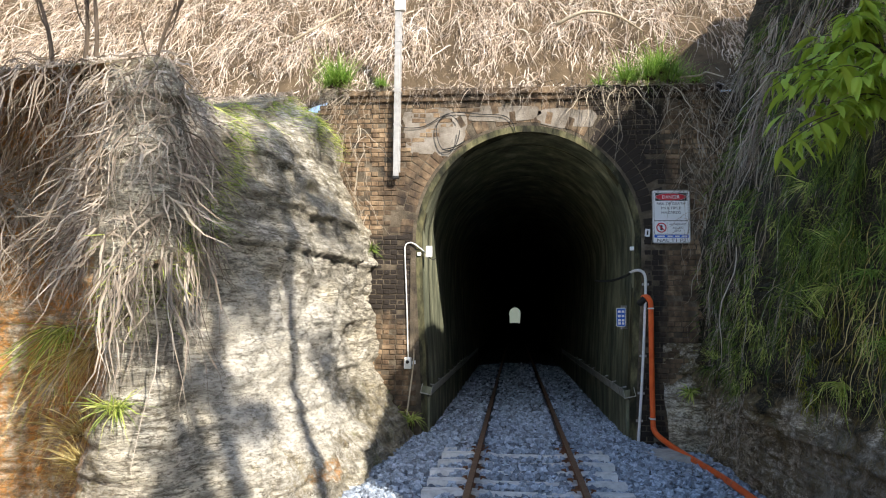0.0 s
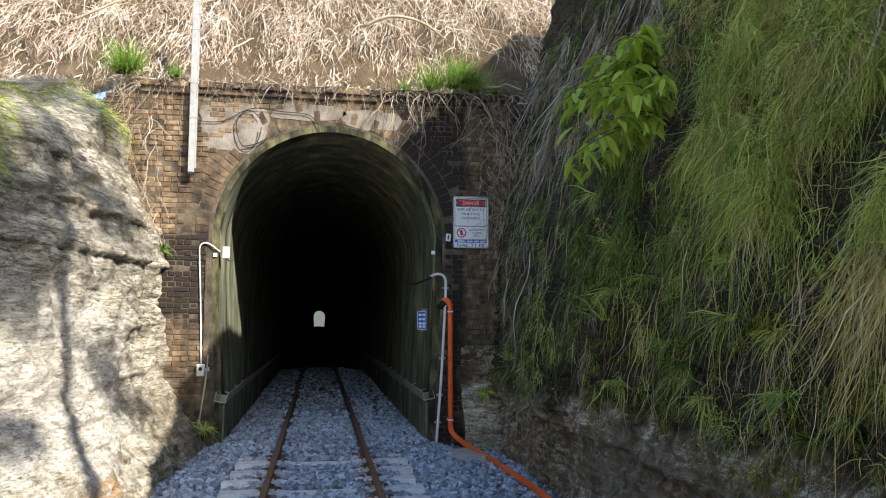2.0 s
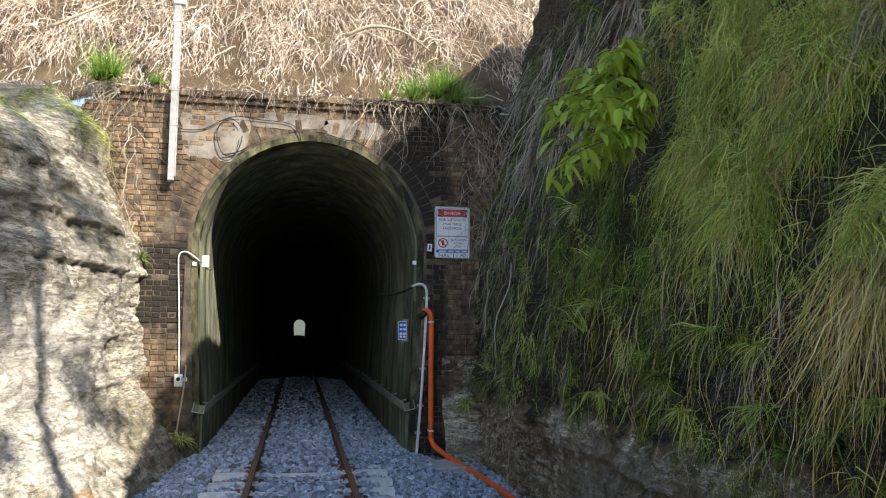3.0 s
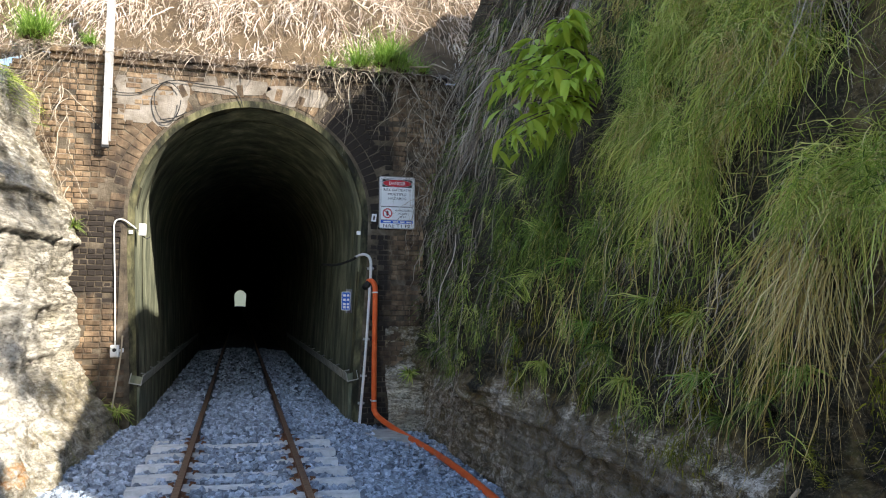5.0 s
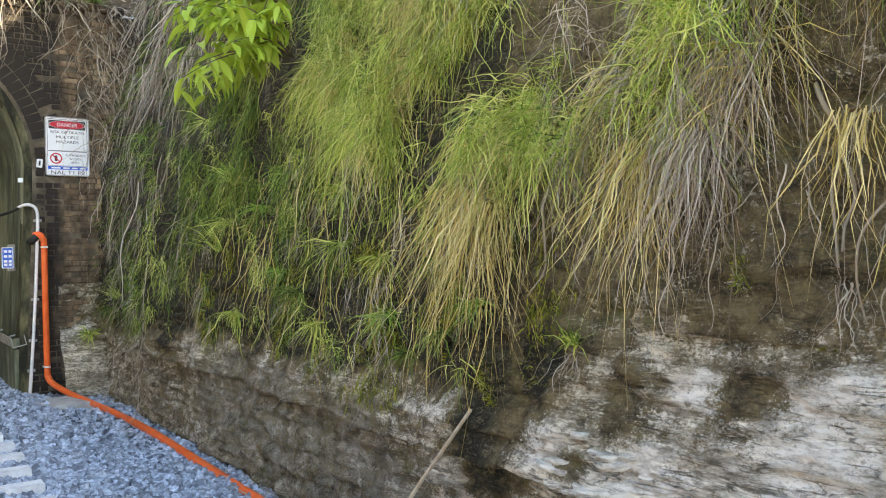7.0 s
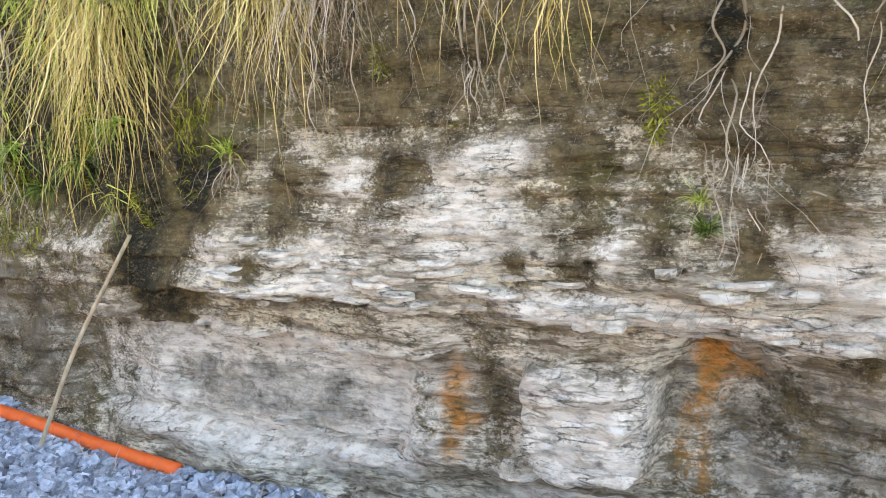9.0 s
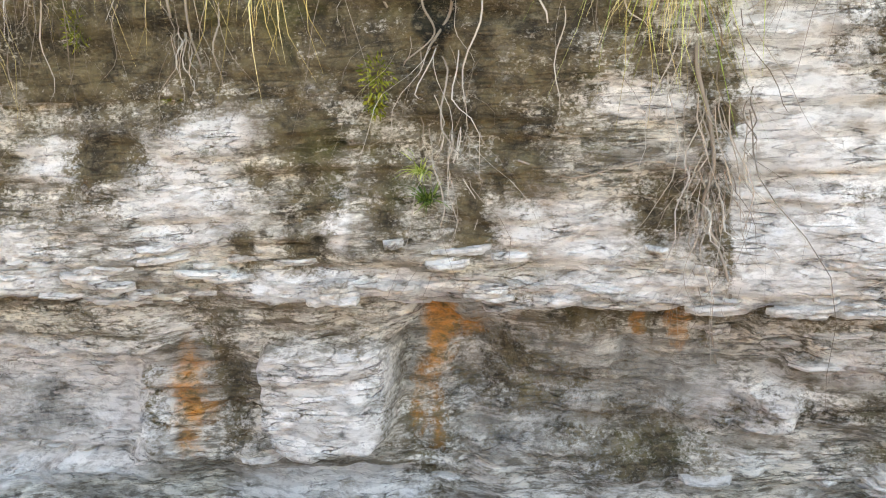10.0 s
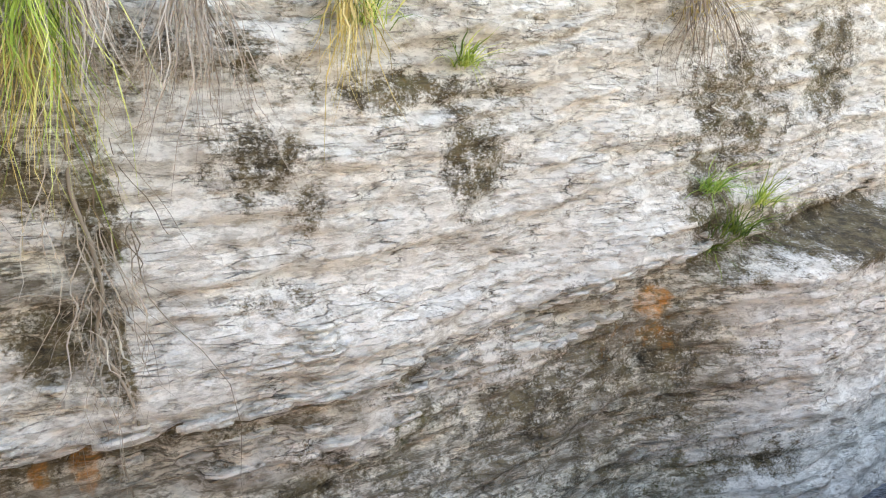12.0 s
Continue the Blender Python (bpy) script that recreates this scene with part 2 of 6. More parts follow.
MAT_TRAY = ramp_mat("dirty_cable_tray", [(0.3, (0.2, 0.2, 0.17)), (0.7, (0.5, 0.5, 0.46))], 6.0, 0.7, 0.2, 60)
MAT_ORANGE = ramp_mat("orange_conduit", [(0.3, (0.7, 0.1, 0.02)), (0.7, (0.85, 0.16, 0.04))], 9.0, 0.45, 0.05, 60)
MAT_BLACK = ramp_mat("black_rubber", [(0.3, (0.012, 0.012, 0.012)), (0.7, (0.03, 0.03, 0.03))], 9.0, 0.6, 0.1, 60)
MAT_INK = ramp_mat("sign_ink", [(0.3, (0.02, 0.02, 0.022)), (0.7, (0.03, 0.03, 0.032))], 9.0, 0.5, 0)
MAT_RED = ramp_mat("sign_red", [(0.3, (0.5, 0.02, 0.03)), (0.7, (0.58, 0.03, 0.05))], 5.0, 0.45, 0)
MAT_BLUE = ramp_mat("sign_blue", [(0.3, (0.02, 0.1, 0.5)), (0.7, (0.03, 0.14, 0.6))], 5.0, 0.45, 0)
MAT_PANEL = ramp_mat("sign_white", [(0.3, (0.72, 0.73, 0.74)), (0.7, (0.84, 0.85, 0.85))], 5.0, 0.4, 0)
MAT_SLAB = ramp_mat("cast_concrete", [(0.3, (0.28, 0.27, 0.25)), (0.7, (0.5, 0.49, 0.46))], 7.0, 0.9, 0.3, 60)
MAT_WOOD = ramp_mat("bleached_wood", [(0.3, (0.3, 0.24, 0.16)), (0.7, (0.55, 0.48, 0.36))], 12.0, 0.85, 0.3, 60, stretch=(1, 1, 0.2))
MAT_BARK = ramp_mat("bark", [(0.3, (0.04, 0.03, 0.022)), (0.7, (0.16, 0.12, 0.085))], 14.0, 0.9, 0.5, 50, stretch=(1, 1, 0.3))
MAT_ROOT = leaf_mat("dry_roots", (0.12, 0.09, 0.06), (0.29, 0.24, 0.18), (0.48, 0.42, 0.33), 0.85, 0.0)
MAT_BROWN = leaf_mat("dark_dead_growth", (0.035, 0.025, 0.016), (0.1, 0.075, 0.05), (0.26, 0.2, 0.15), 0.85, 0.1)
MAT_DEAD = leaf_mat("dead_grass", (0.17, 0.11, 0.07), (0.6, 0.48, 0.37), (0.88, 0.8, 0.7), 0.75, 0.15)
MAT_GREYDEAD = leaf_mat("grey_dead_fronds", (0.13, 0.1, 0.075), (0.34, 0.28, 0.22), (0.55, 0.48, 0.4), 0.8, 0.12)
MAT_GRASS = leaf_mat("green_grass", (0.06, 0.11, 0.02), (0.37, 0.49, 0.08), (0.8, 0.78, 0.28), 0.5, 0.35)
MAT_FRESH = leaf_mat("fresh_grass", (0.1, 0.2, 0.03), (0.22, 0.38, 0.06), (0.42, 0.55, 0.14), 0.5, 0.35)
MAT_GRASS_Y = leaf_mat("yellow_grass", (0.2, 0.15, 0.045), (0.58, 0.45, 0.15), (0.8, 0.68, 0.36), 0.6, 0.25)
MAT_FERN = leaf_mat("dark_fern", (0.02, 0.035, 0.01), (0.09, 0.15, 0.025), (0.27, 0.34, 0.07), 0.6, 0.25)
MAT_LEAF = leaf_mat("bright_leaves", (0.18, 0.3, 0.03), (0.4, 0.52, 0.07), (0.7, 0.7, 0.13), 0.4, 0.35)
MAT_MOSS = leaf_mat("moss", (0.06, 0.07, 0.01), (0.16, 0.17, 0.02), (0.34, 0.33, 0.04), 0.9, 0.1)
MAT_CANOPY = leaf_mat("tree_leaves", (0.03, 0.06, 0.015), (0.06, 0.11, 0.025), (0.12, 0.17, 0.05), 0.5, 0.2)

# ---- building helpers ----
def mesh_from(name, verts, faces, material, smooth=False):
    me = bpy.data.meshes.new(name)
    me.from_pydata([tuple(v) for v in verts], [], [tuple(f) for f in faces])
    me.materials.append(material)
    if smooth:
        me.polygons.foreach_set("use_smooth", [True] * len(me.polygons))
    me.update()
    return me


def part(name, bm, material, parent=None, label="", smooth=False):
    """Links a bmesh as one mesh object, under a thing or a part where one is given."""
    me = bpy.data.meshes.new(name)
    bm.to_mesh(me)
    bm.free()
    me.materials.append(material)
    if smooth:
        me.polygons.foreach_set("use_smooth", [True] * len(me.polygons))
    ob = new(name, me)
    if parent:
        ob.parent = parent
    return tagged(ob, label)


def box(x0, x1, y0, y1, z0, z1, bevel=0.0, m=None):
    bm = bmesh.new()
    bmesh.ops.create_cube(bm, size=1)
    for v in bm.verts:
        v.co = Vector((x0 + (v.co.x + 0.5) * (x1 - x0), y0 + (v.co.y + 0.5) * (y1 - y0), z0 + (v.co.z + 0.5) * (z1 - z0)))
    if bevel:
        bmesh.ops.bevel(bm, geom=bm.edges[:], offset=bevel, segments=2, affect="EDGES", profile=0.6)
    if m:
        bm.transform(m)
    return bm


def tube(points, radius, sides=8, taper=None):
    """A round rod along points; taper gives a factor of the radius at each point."""
    bm = bmesh.new()
    pts = [Vector(p) for p in points]
    rings = []
    side = Vector((0.31, 0.83, 0.47))
    for i, p in enumerate(pts):
        d = (pts[min(i + 1, len(pts) - 1)] - pts[max(i - 1, 0)]).normalized()
        u = d.cross(side).normalized()
        w = d.cross(u)
        r = radius * (taper[i] if taper else 1)
        rings.append([bm.verts.new(p + (u * math.cos(a) + w * math.sin(a)) * r) for a in [2 * math.pi * k / sides for k in range(sides)]])
    for a, b in zip(rings, rings[1:]):
        for k in range(sides):
            bm.faces.new((a[k], a[(k + 1) % sides], b[(k + 1) % sides], b[k]))
    bm.faces.new(rings[0][::-1])
    bm.faces.new(rings[-1])
    bmesh.ops.recalc_face_normals(bm, faces=bm.faces[:])
    return bm


def smooth_line(points, steps=6):
    """Catmull-Rom through points."""
    p = [Vector(q) for q in points]
    p = [p[0] * 2 - p[1]] + p + [p[-1] * 2 - p[-2]]
    out = []
    for i in range(1, len(p) - 2):
        for k in range(steps):
            t = k / steps
            a, b, c, d = p[i - 1:i + 3]
            out.append(0.5 * (2 * b + (c - a) * t + (2 * a - 5 * b + 4 * c - d) * t * t + (3 * b - a - 3 * c + d) * t ** 3))
    return out + [p[-2]]


def empty(name, at, label, category, group=""):
    ob = new(name)
    ob.location = at
    return tagged(ob, label, category, group)


def fbm(x, y, z, octaves=4):
    return noise.fractal(Vector((x, y, z)), 0.9, 2.1, octaves)


def step(a, b, v):
    t = min(1.0, max(0.0, (v - a) / (b - a)))
    return t * t * (3 - 2 * t)


def blob(y, z, cy, cz, ry, rz, soft=0.35):
    """1 inside an uneven patch of a wall, 0 outside."""
    d = math.hypot((y - cy) / ry, (z - cz) / rz)
    if d > 2.2:
        return 0.0
    d += 0.3 * fbm(y * 2.3, z * 2.3, cy) + 0.22 * fbm(y * 9.0, z * 8.0, cy, 3)
    return 1 - step(1 - soft, 1 + soft, d)


def slab_patch(y, z, cy, cz, ry, rz, soft=0.12):
    """1 inside a squared patch of a wall with worn corners and edges."""
    a, b = abs(y - cy) / ry, abs(z - cz) / rz
    if max(a, b) > 1.6:
        return 0.0
    d = (a ** 5 + b ** 5) ** 0.2 + 0.14 * fbm(y * 3.3, z * 3.3, cy)
    return 1 - step(1 - soft, 1 + soft, d)


# ---- ground ----
bm = bmesh.new()
bmesh.ops.create_grid(bm, x_segments=2, y_segments=2, size=900)
ground = part("ground", bm, MAT_SOIL)
ground.location.z = -1.15
tagged(ground, "bare brown soil under the railway cutting", "ground", kind="structure")


# level verge beside the track on the open side
bm = bmesh.new()
bmesh.ops.create_grid(bm, x_segments=24, y_segments=80, size=1, matrix=pose(-5.3, -14, -0.42) @ Matrix.Diagonal((2.4, 17, 1, 1)))
for v in bm.verts:
    v.co.z += 0.08 * noise.noise(v.co * 0.9)
tagged(part("verge", bm, MAT_SOIL, smooth=True), "bare brown verge beside the ballast", "ground", kind="structure")


# ---- ballast bed ----
def bed_z(x, y):
    """Height of the ballast: level between the sleepers' ends, falling to the walls."""
    a = abs(x)
    z = -0.10 - 0.06 * step(0.7, 1.1, a) - 0.20 * step(1.1, 2.4, a)
    z -= 0.27 * step(1.4, 2.4, x) * step(-5.5, -9.5, y) + 0.4 * step(0.9, 2.2, x) * step(-13.0, -16.0, y)
    if a < 1.1 and y < -1.4:
        z -= 0.03
    return z + 0.02 * noise.noise(Vector((x * 2.1, y * 2.1, 0.3)))


xs = np.linspace(-3.1, 3.1, 63)
ys = np.concatenate([np.linspace(-30, -14, 40), np.linspace(-13.8, 4, 150), np.linspace(4.5, 240, 80)])
verts = [(x, y, bed_z(x, y)) for y in ys for x in xs]
W = len(xs)
faces = [(j * W + i, j * W + i + 1, (j + 1) * W + i + 1, (j + 1) * W + i) for j in range(len(ys) - 1) for i in range(W - 1)]
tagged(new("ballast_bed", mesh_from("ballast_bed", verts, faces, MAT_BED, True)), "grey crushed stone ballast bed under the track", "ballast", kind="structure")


def stone_shape(rng):
    """An angular crushed stone: a box of eight corners pushed about, with cut corners."""
    c = np.array([[x, y, z] for x in (-1, 1) for y in (-1, 1) for z in (-1, 1)], float)
    c += rng.uniform(-0.38, 0.38, c.shape)
    return c * rng.uniform(0.6, 1.1, 3)


def stones(name, n, area, sizes, seed, label):
    rng = np.random.default_rng(seed)
    shapes = [stone_shape(rng) for _ in range(24)]
    quads = [(0, 1, 3, 2), (4, 6, 7, 5), (0, 4, 5, 1), (2, 3, 7, 6), (0, 2, 6, 4), (1, 5, 7, 3)]
    verts, faces = [], []
    for k in range(n):
        x, y = area(rng)
        s = rng.uniform(*sizes)
        if 0.5 < abs(x) < 0.64:
            continue
        off = (y + 16.0) / 0.55
        if abs(x) < 1.06 and y < -1.7 and abs(off - round(off)) < 0.21 and rng.random() < 0.93:
            continue
        e = Euler(rng.uniform(0, 6.28, 3)).to_matrix()
        c = (shapes[k % 24] * s) @ np.array(e).T
        base = len(verts)
        verts += [(x + p[0], y + p[1], bed_z(x, y) + s * 0.25 + p[2]) for p in c]
        faces += [tuple(base + i for i in q) for q in quads]
    ob = new(name, mesh_from(name, verts, faces, MAT_BALLAST))
    return tagged(ob, label, "ballast", kind="stuff")


stones("ballast_stones", 15000, lambda r: (r.uniform(-2.35, 2.75), -9.6 + 11.0 * r.random()), (0.018, 0.038), 3, "loose grey crushed stones between the sleepers and beside them")
stones("ballast_stones", 9000, lambda r: (r.uniform(0.9, 2.75), r.uniform(-12.5, -4.0)), (0.016, 0.034), 4, "loose grey crushed stones along the foot of the cliff")
stones("ballast_stones", 4500, lambda r: (r.uniform(-1.6, 1.7), 1.4 + 16 * r.random() ** 1.5), (0.02, 0.04), 5, "loose grey crushed stones inside the tunnel")

# ---- sleepers and rails ----
bm = bmesh.new()
prof = [(-1.07, -0.005), (-0.85, 0.0), (-0.5, 0.0), (-0.35, -0.025), (0.35, -0.025), (0.5, 0.0), (0.85, 0.0), (1.07, -0.005)]
top, low = [], []
for x, z in prof:
    top.append((bm.verts.new((x, -0.09, z)), bm.verts.new((x, 0.09, z))))
    low.append((bm.verts.new((x, -0.13, -0.2)), bm.verts.new((x, 0.13, -0.2))))
for i in range(len(prof) - 1):
    bm.faces.new((top[i][0], top[i + 1][0], top[i + 1][1], top[i][1]))
    bm.faces.new((low[i][0], low[i + 1][0], top[i + 1][0], top[i][0]))
    bm.faces.new((low[i][1], top[i][1], top[i + 1][1], low[i + 1][1]))
for i, flip in ((0, 1), (-1, 0)):
    f = [low[i][0], top[i][0], top[i][1], low[i][1]]
    bm.faces.new(f if flip else f[::-1])
bmesh.ops.bevel(bm, geom=[e for e in bm.edges if e.calc_face_angle(0) > 0.5], offset=0.015, segments=1, affect="EDGES")
sleeper = part("sleeper", bm, MAT_SLEEPER)
tagged(sleeper, "pale weathered concrete sleeper half sunk in ballast", "sleeper", "sleepers under the rails")
for sx in (-1, 1):
    for inner in (-1, 1):
        p = part("rail_clip", tube([(sx * 0.568 + inner * 0.07, -0.04, 0.01), (sx * 0.568 + inner * 0.1, -0.03, 0.035), (sx * 0.568 + inner * 0.12, 0.02, 0.02), (sx * 0.568 + inner * 0.075, 0.04, 0.025)], 0.011, 6), MAT_RAIL, sleeper, "rusty spring clip")
rng = random.Random(5)
Y_SLEEPER = -16.0
sleeper.matrix_basis = pose(0, Y_SLEEPER, -0.095)
for k in range(1, 60):
    y = Y_SLEEPER + 0.55 * k
    # the ballast lies over the sleepers inside the tunnel and just before it
    copy_thing(sleeper, pose(rng.uniform(-0.02, 0.02), y, -0.095 - 0.07 * step(-2.3, -1.2, y) + rng.uniform(-0.006, 0.006), 0, 0, rng.uniform(-0.6, 0.6)))

for sx in (-1, 1):
    rail = empty("rail", (sx * 0.568, 0, 0), "rusty brown steel rail with a worn running face", "rail", "pair of rails")
    sec = [(-0.062, -0.14), (0.062, -0.14), (0.062, -0.128), (0.01, -0.112), (0.009, -0.045), (0.032, -0.036), (0.033, -0.004), (-0.033, -0.004), (-0.032, -0.036), (-0.009, -0.045), (-0.01, -0.112), (-0.062, -0.128)]
    bm = bmesh.new()
    a = [bm.verts.new((x, -30, z)) for x, z in sec]
    b = [bm.verts.new((x, 240, z)) for x, z in sec]
    for i in range(len(sec)):
        j = (i + 1) % len(sec)
        bm.faces.new((a[i], b[i], b[j], a[j]))
    bm.faces.new(a)
    bm.faces.new(b[::-1])
    bmesh.ops.recalc_face_normals(bm, faces=bm.faces[:])
    part("rail_body", bm, MAT_RAIL, rail)
    part("running_face", box(-0.029, 0.029, -30, 240, -0.005, 0.0, 0.0015), MAT_HEAD, rail, "worn running face")


# ---- tunnel ----
CX = 0.09


def horseshoe(grow, n=28):
    """The lining's outline from the left foot over the crown to the right foot."""
    pts = [(-1.58 - grow, -0.5), (-1.60 - grow, 0.5), (-1.66 - grow, 1.6), (-1.70 - grow, 2.4)]
    c = 2.96
    pts += [(-(1.71 + grow) * math.cos(a), c + (1.73 + grow) * math.sin(a)) for a in np.linspace(0.03, math.pi - 0.03, n)]
    pts += [(1.70 + grow, 2.4), (1.66 + grow, 1.6), (1.60 + grow, 0.5), (1.58 + grow, -0.5)]
    return [(x + CX, z) for x, z in pts]


def lining(name, ys, grow, material, shift=0.0):
    o = horseshoe(grow)
    verts, faces = [], []
    for y in ys:
        for x, z in o:
            d = 0.012 * fbm(x * 1.3, y * 1.1, z * 1.3) if grow == 0 else 0
            verts.append((x * (1 + d), y, z * (1 + d * 0.5)))
    n = len(o)
    for j in range(len(ys) - 1):
        for i in range(n - 1):
            faces.append((j * n + i, j * n + i + 1, (j + 1) * n + i + 1, (j + 1) * n + i))
    return mesh_from(name, verts, faces, material, True)


tun_y = np.concatenate([np.linspace(0.03, 14, 70), np.linspace(15, 232, 60)])
tunnel = tagged(new("tunnel_lining", lining("tunnel_lining", tun_y, 0.0, MAT_LINING)), "dark damp concrete tunnel lining with green stains", "tunnel", kind="structure")
outer = new("tunnel_back", lining("tunnel_back", np.array([0.3, 232]), 0.45, MAT_LINING))
tagged(outer, "rough outer shell round the tunnel", "tunnel", kind="structure")
# the lining's front edge, a band of mossy render as thick as the lining
o0, o1 = horseshoe(0.0), horseshoe(0.10)
bm = bmesh.new()
rows = []
for k, ((x0, z0), (x1, z1)) in enumerate(zip(o0, o1)):
    w = 0.012 * noise.noise(Vector((x1 * 3, z1 * 3, 0)))
    rows.append([bm.verts.new(p) for p in ((x0, 0.32, z0), (x0, -0.012 + w, z0), (x1, -0.012 + w, z1), (x1, 0.32, z1))])
for a, b in zip(rows, rows[1:]):
    for i in range(3):
        bm.faces.new((a[i], a[i + 1], b[i + 1], b[i]))
bmesh.ops.recalc_face_normals(bm, faces=bm.faces[:])
tagged(part("lining_edge", bm, MAT_RING), "yellow-green mossy render edge round the tunnel mouth", "tunnel edge", kind="structure")
# deeper construction joints of the lining, a ring every few metres
for k in range(7):
    y = 0.9 + 3.0 * k
    o = horseshoe(-0.012)
    bm = bmesh.new()
    rows = [[bm.verts.new((x, y + e, z)) for e in (-0.03, 0.03)] for x, z in o]
    for a, b in zip(rows, rows[1:]):
        bm.faces.new((a[0], a[1], b[1], b[0]))
    tagged(part("lining_joint", bm, MAT_RING), "thin rendered joint ring in the tunnel lining", "tunnel joint", kind="structure")
# the day at the far end of the tunnel
m = bpy.data.materials.new("far_daylight")
m.use_nodes = True
b = m.node_tree.nodes["Principled BSDF"]
b.inputs["Base Color"].default_value = (0.01, 0.012, 0.01, 1)
b.inputs["Emission Color"].default_value, b.inputs["Emission Strength"].default_value = (0.62, 0.78, 0.62, 1), 0.12
bm = bmesh.new()
bmesh.ops.create_grid(bm, x_segments=1, y_segments=1, size=12, matrix=pose(0, 246, 3, 90))
tagged(part("backdrop", bm, m), "hazy green daylight beyond the far tunnel mouth", "backdrop", kind="structure")

# ---- portal ----
X0, X1, ZTOP = -3.4, 3.58, 5.30


def inside_arch(x, z, grow):
    """Whether a place of the portal's face lies in the tunnel's mouth."""
    u = abs(x - CX)
    if z < 2.96:
        return u < np.interp(z, [-0.5, 0.5, 1.6, 2.4, 2.96], [1.58, 1.60, 1.66, 1.70, 1.71]) + grow
    return math.hypot(u / (1.71 + grow), (z - 2.96) / (1.73 + grow)) < 1


bm = bmesh.new()
o = horseshoe(0.10)
front = [bm.verts.new((x, -0.014, z)) for x, z in o]
outl = []
for x, z in o:
    a = math.atan2(z - 2.4, x - CX)
    k = min((X1 - CX) / max(1e-6, abs(math.cos(a))), (ZTOP - 2.4) / math.sin(a) if a > 0 else 99, 99)
    outl.append(bm.verts.new((CX + math.cos(a) * k, -0.014, max(-0.6, 2.4 + math.sin(a) * k))))
for i in range(len(o) - 1):
    bm.faces.new((front[i], front[i + 1], outl[i + 1], outl[i]))
bmesh.ops.remove_doubles(bm, verts=bm.verts[:], dist=1e-5)
ext = bmesh.ops.extrude_face_region(bm, geom=bm.faces[:])
for v in ext["geom"]:
    if isinstance(v, bmesh.types.BMVert):
        v.co.y += 0.5
bmesh.ops.recalc_face_normals(bm, faces=bm.faces[:])
portal = part("wall_portal", bm, MAT_MORTAR)
tagged(portal, "stained brick tunnel portal with crumbling mortar", "portal wall", kind="structure")


def brick_mat():
    m = ramp_mat("old_brick", [(0.28, (0.07, 0.044, 0.028)), (0.5, (0.185, 0.125, 0.075)), (0.72, (0.34, 0.25, 0.155))], 6.0, 0.9, 0.5, 70, rand=0.4)
    t = m.node_tree
    b = t.nodes["Principled BSDF"]
    src = b.inputs["Base Color"].links[0].from_socket
    geo = t.nodes.new("ShaderNodeNewGeometry")
    sep = t.nodes.new("ShaderNodeSeparateXYZ")
    t.links.new(geo.outputs["Position"], sep.inputs[0])
    mp = t.nodes.new("ShaderNodeMapping")
    mp.inputs["Scale"].default_value = (1.2, 1.2, 0.45)
    t.links.new(geo.outputs["Position"], mp.inputs[0])
    n = t.nodes.new("ShaderNodeTexNoise")
    n.inputs["Scale"].default_value, n.inputs["Detail"].default_value, n.inputs["Roughness"].default_value = 1.5, 8.0, 0.6
    t.links.new(mp.outputs[0], n.inputs["Vector"])
    # black runs over the haunch beside the arch
    c = t.nodes.new("ShaderNodeFloatCurve")
    cur = c.mapping.curves[0]
    for px, py in ((0.16, 0.0), (0.25, 0.05), (0.6, 0.05), (0.68, 0.25), (0.76, 0.34), (0.81, 0.22), (0.845, 0.0), (0.96, 0.0)):
        cur.points.new(px, py)
    mr = t.nodes.new("ShaderNodeMapRange")
    mr.inputs["From Min"].default_value, mr.inputs["From Max"].default_value = -3.5, 3.5
    t.links.new(sep.outputs["X"], mr.inputs[0])
    t.links.new(mr.outputs[0], c.inputs["Value"])
    add = t.nodes.new("ShaderNodeMath")
    t.links.new(n.outputs["Fac"], add.inputs[0])
    t.links.new(c.outputs[0], add.inputs[1])
    # and dappled shade across the other pier, painted as a dark band
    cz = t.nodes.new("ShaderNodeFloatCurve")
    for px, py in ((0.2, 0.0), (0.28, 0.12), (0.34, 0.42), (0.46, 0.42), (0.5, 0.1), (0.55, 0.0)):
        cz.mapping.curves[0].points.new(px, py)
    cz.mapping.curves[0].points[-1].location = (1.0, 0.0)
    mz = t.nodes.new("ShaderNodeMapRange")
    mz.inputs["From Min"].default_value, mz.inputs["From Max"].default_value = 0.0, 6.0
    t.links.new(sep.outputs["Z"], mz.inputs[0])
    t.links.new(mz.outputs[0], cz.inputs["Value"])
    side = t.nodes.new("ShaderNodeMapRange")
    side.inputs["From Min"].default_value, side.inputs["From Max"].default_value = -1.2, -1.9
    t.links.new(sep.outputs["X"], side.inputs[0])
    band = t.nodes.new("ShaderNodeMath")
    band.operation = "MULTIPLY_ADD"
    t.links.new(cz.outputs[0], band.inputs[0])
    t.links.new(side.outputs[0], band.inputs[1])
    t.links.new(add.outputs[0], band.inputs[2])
    r = t.nodes.new("ShaderNodeValToRGB")
    r.color_ramp.elements[0].position, r.color_ramp.elements[1].position = 0.45, 0.68
    t.links.new(band.outputs[0], r.inputs[0])
    x = t.nodes.new("ShaderNodeMix")
    x.data_type = "RGBA"
    x.inputs[7].default_value = (0.028, 0.022, 0.018, 1)
    t.links.new(r.outputs[0], x.inputs[0])
    t.links.new(src, x.inputs[6])
    t.links.new(x.outputs[2], b.inputs["Base Color"])
    return m


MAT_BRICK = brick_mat()

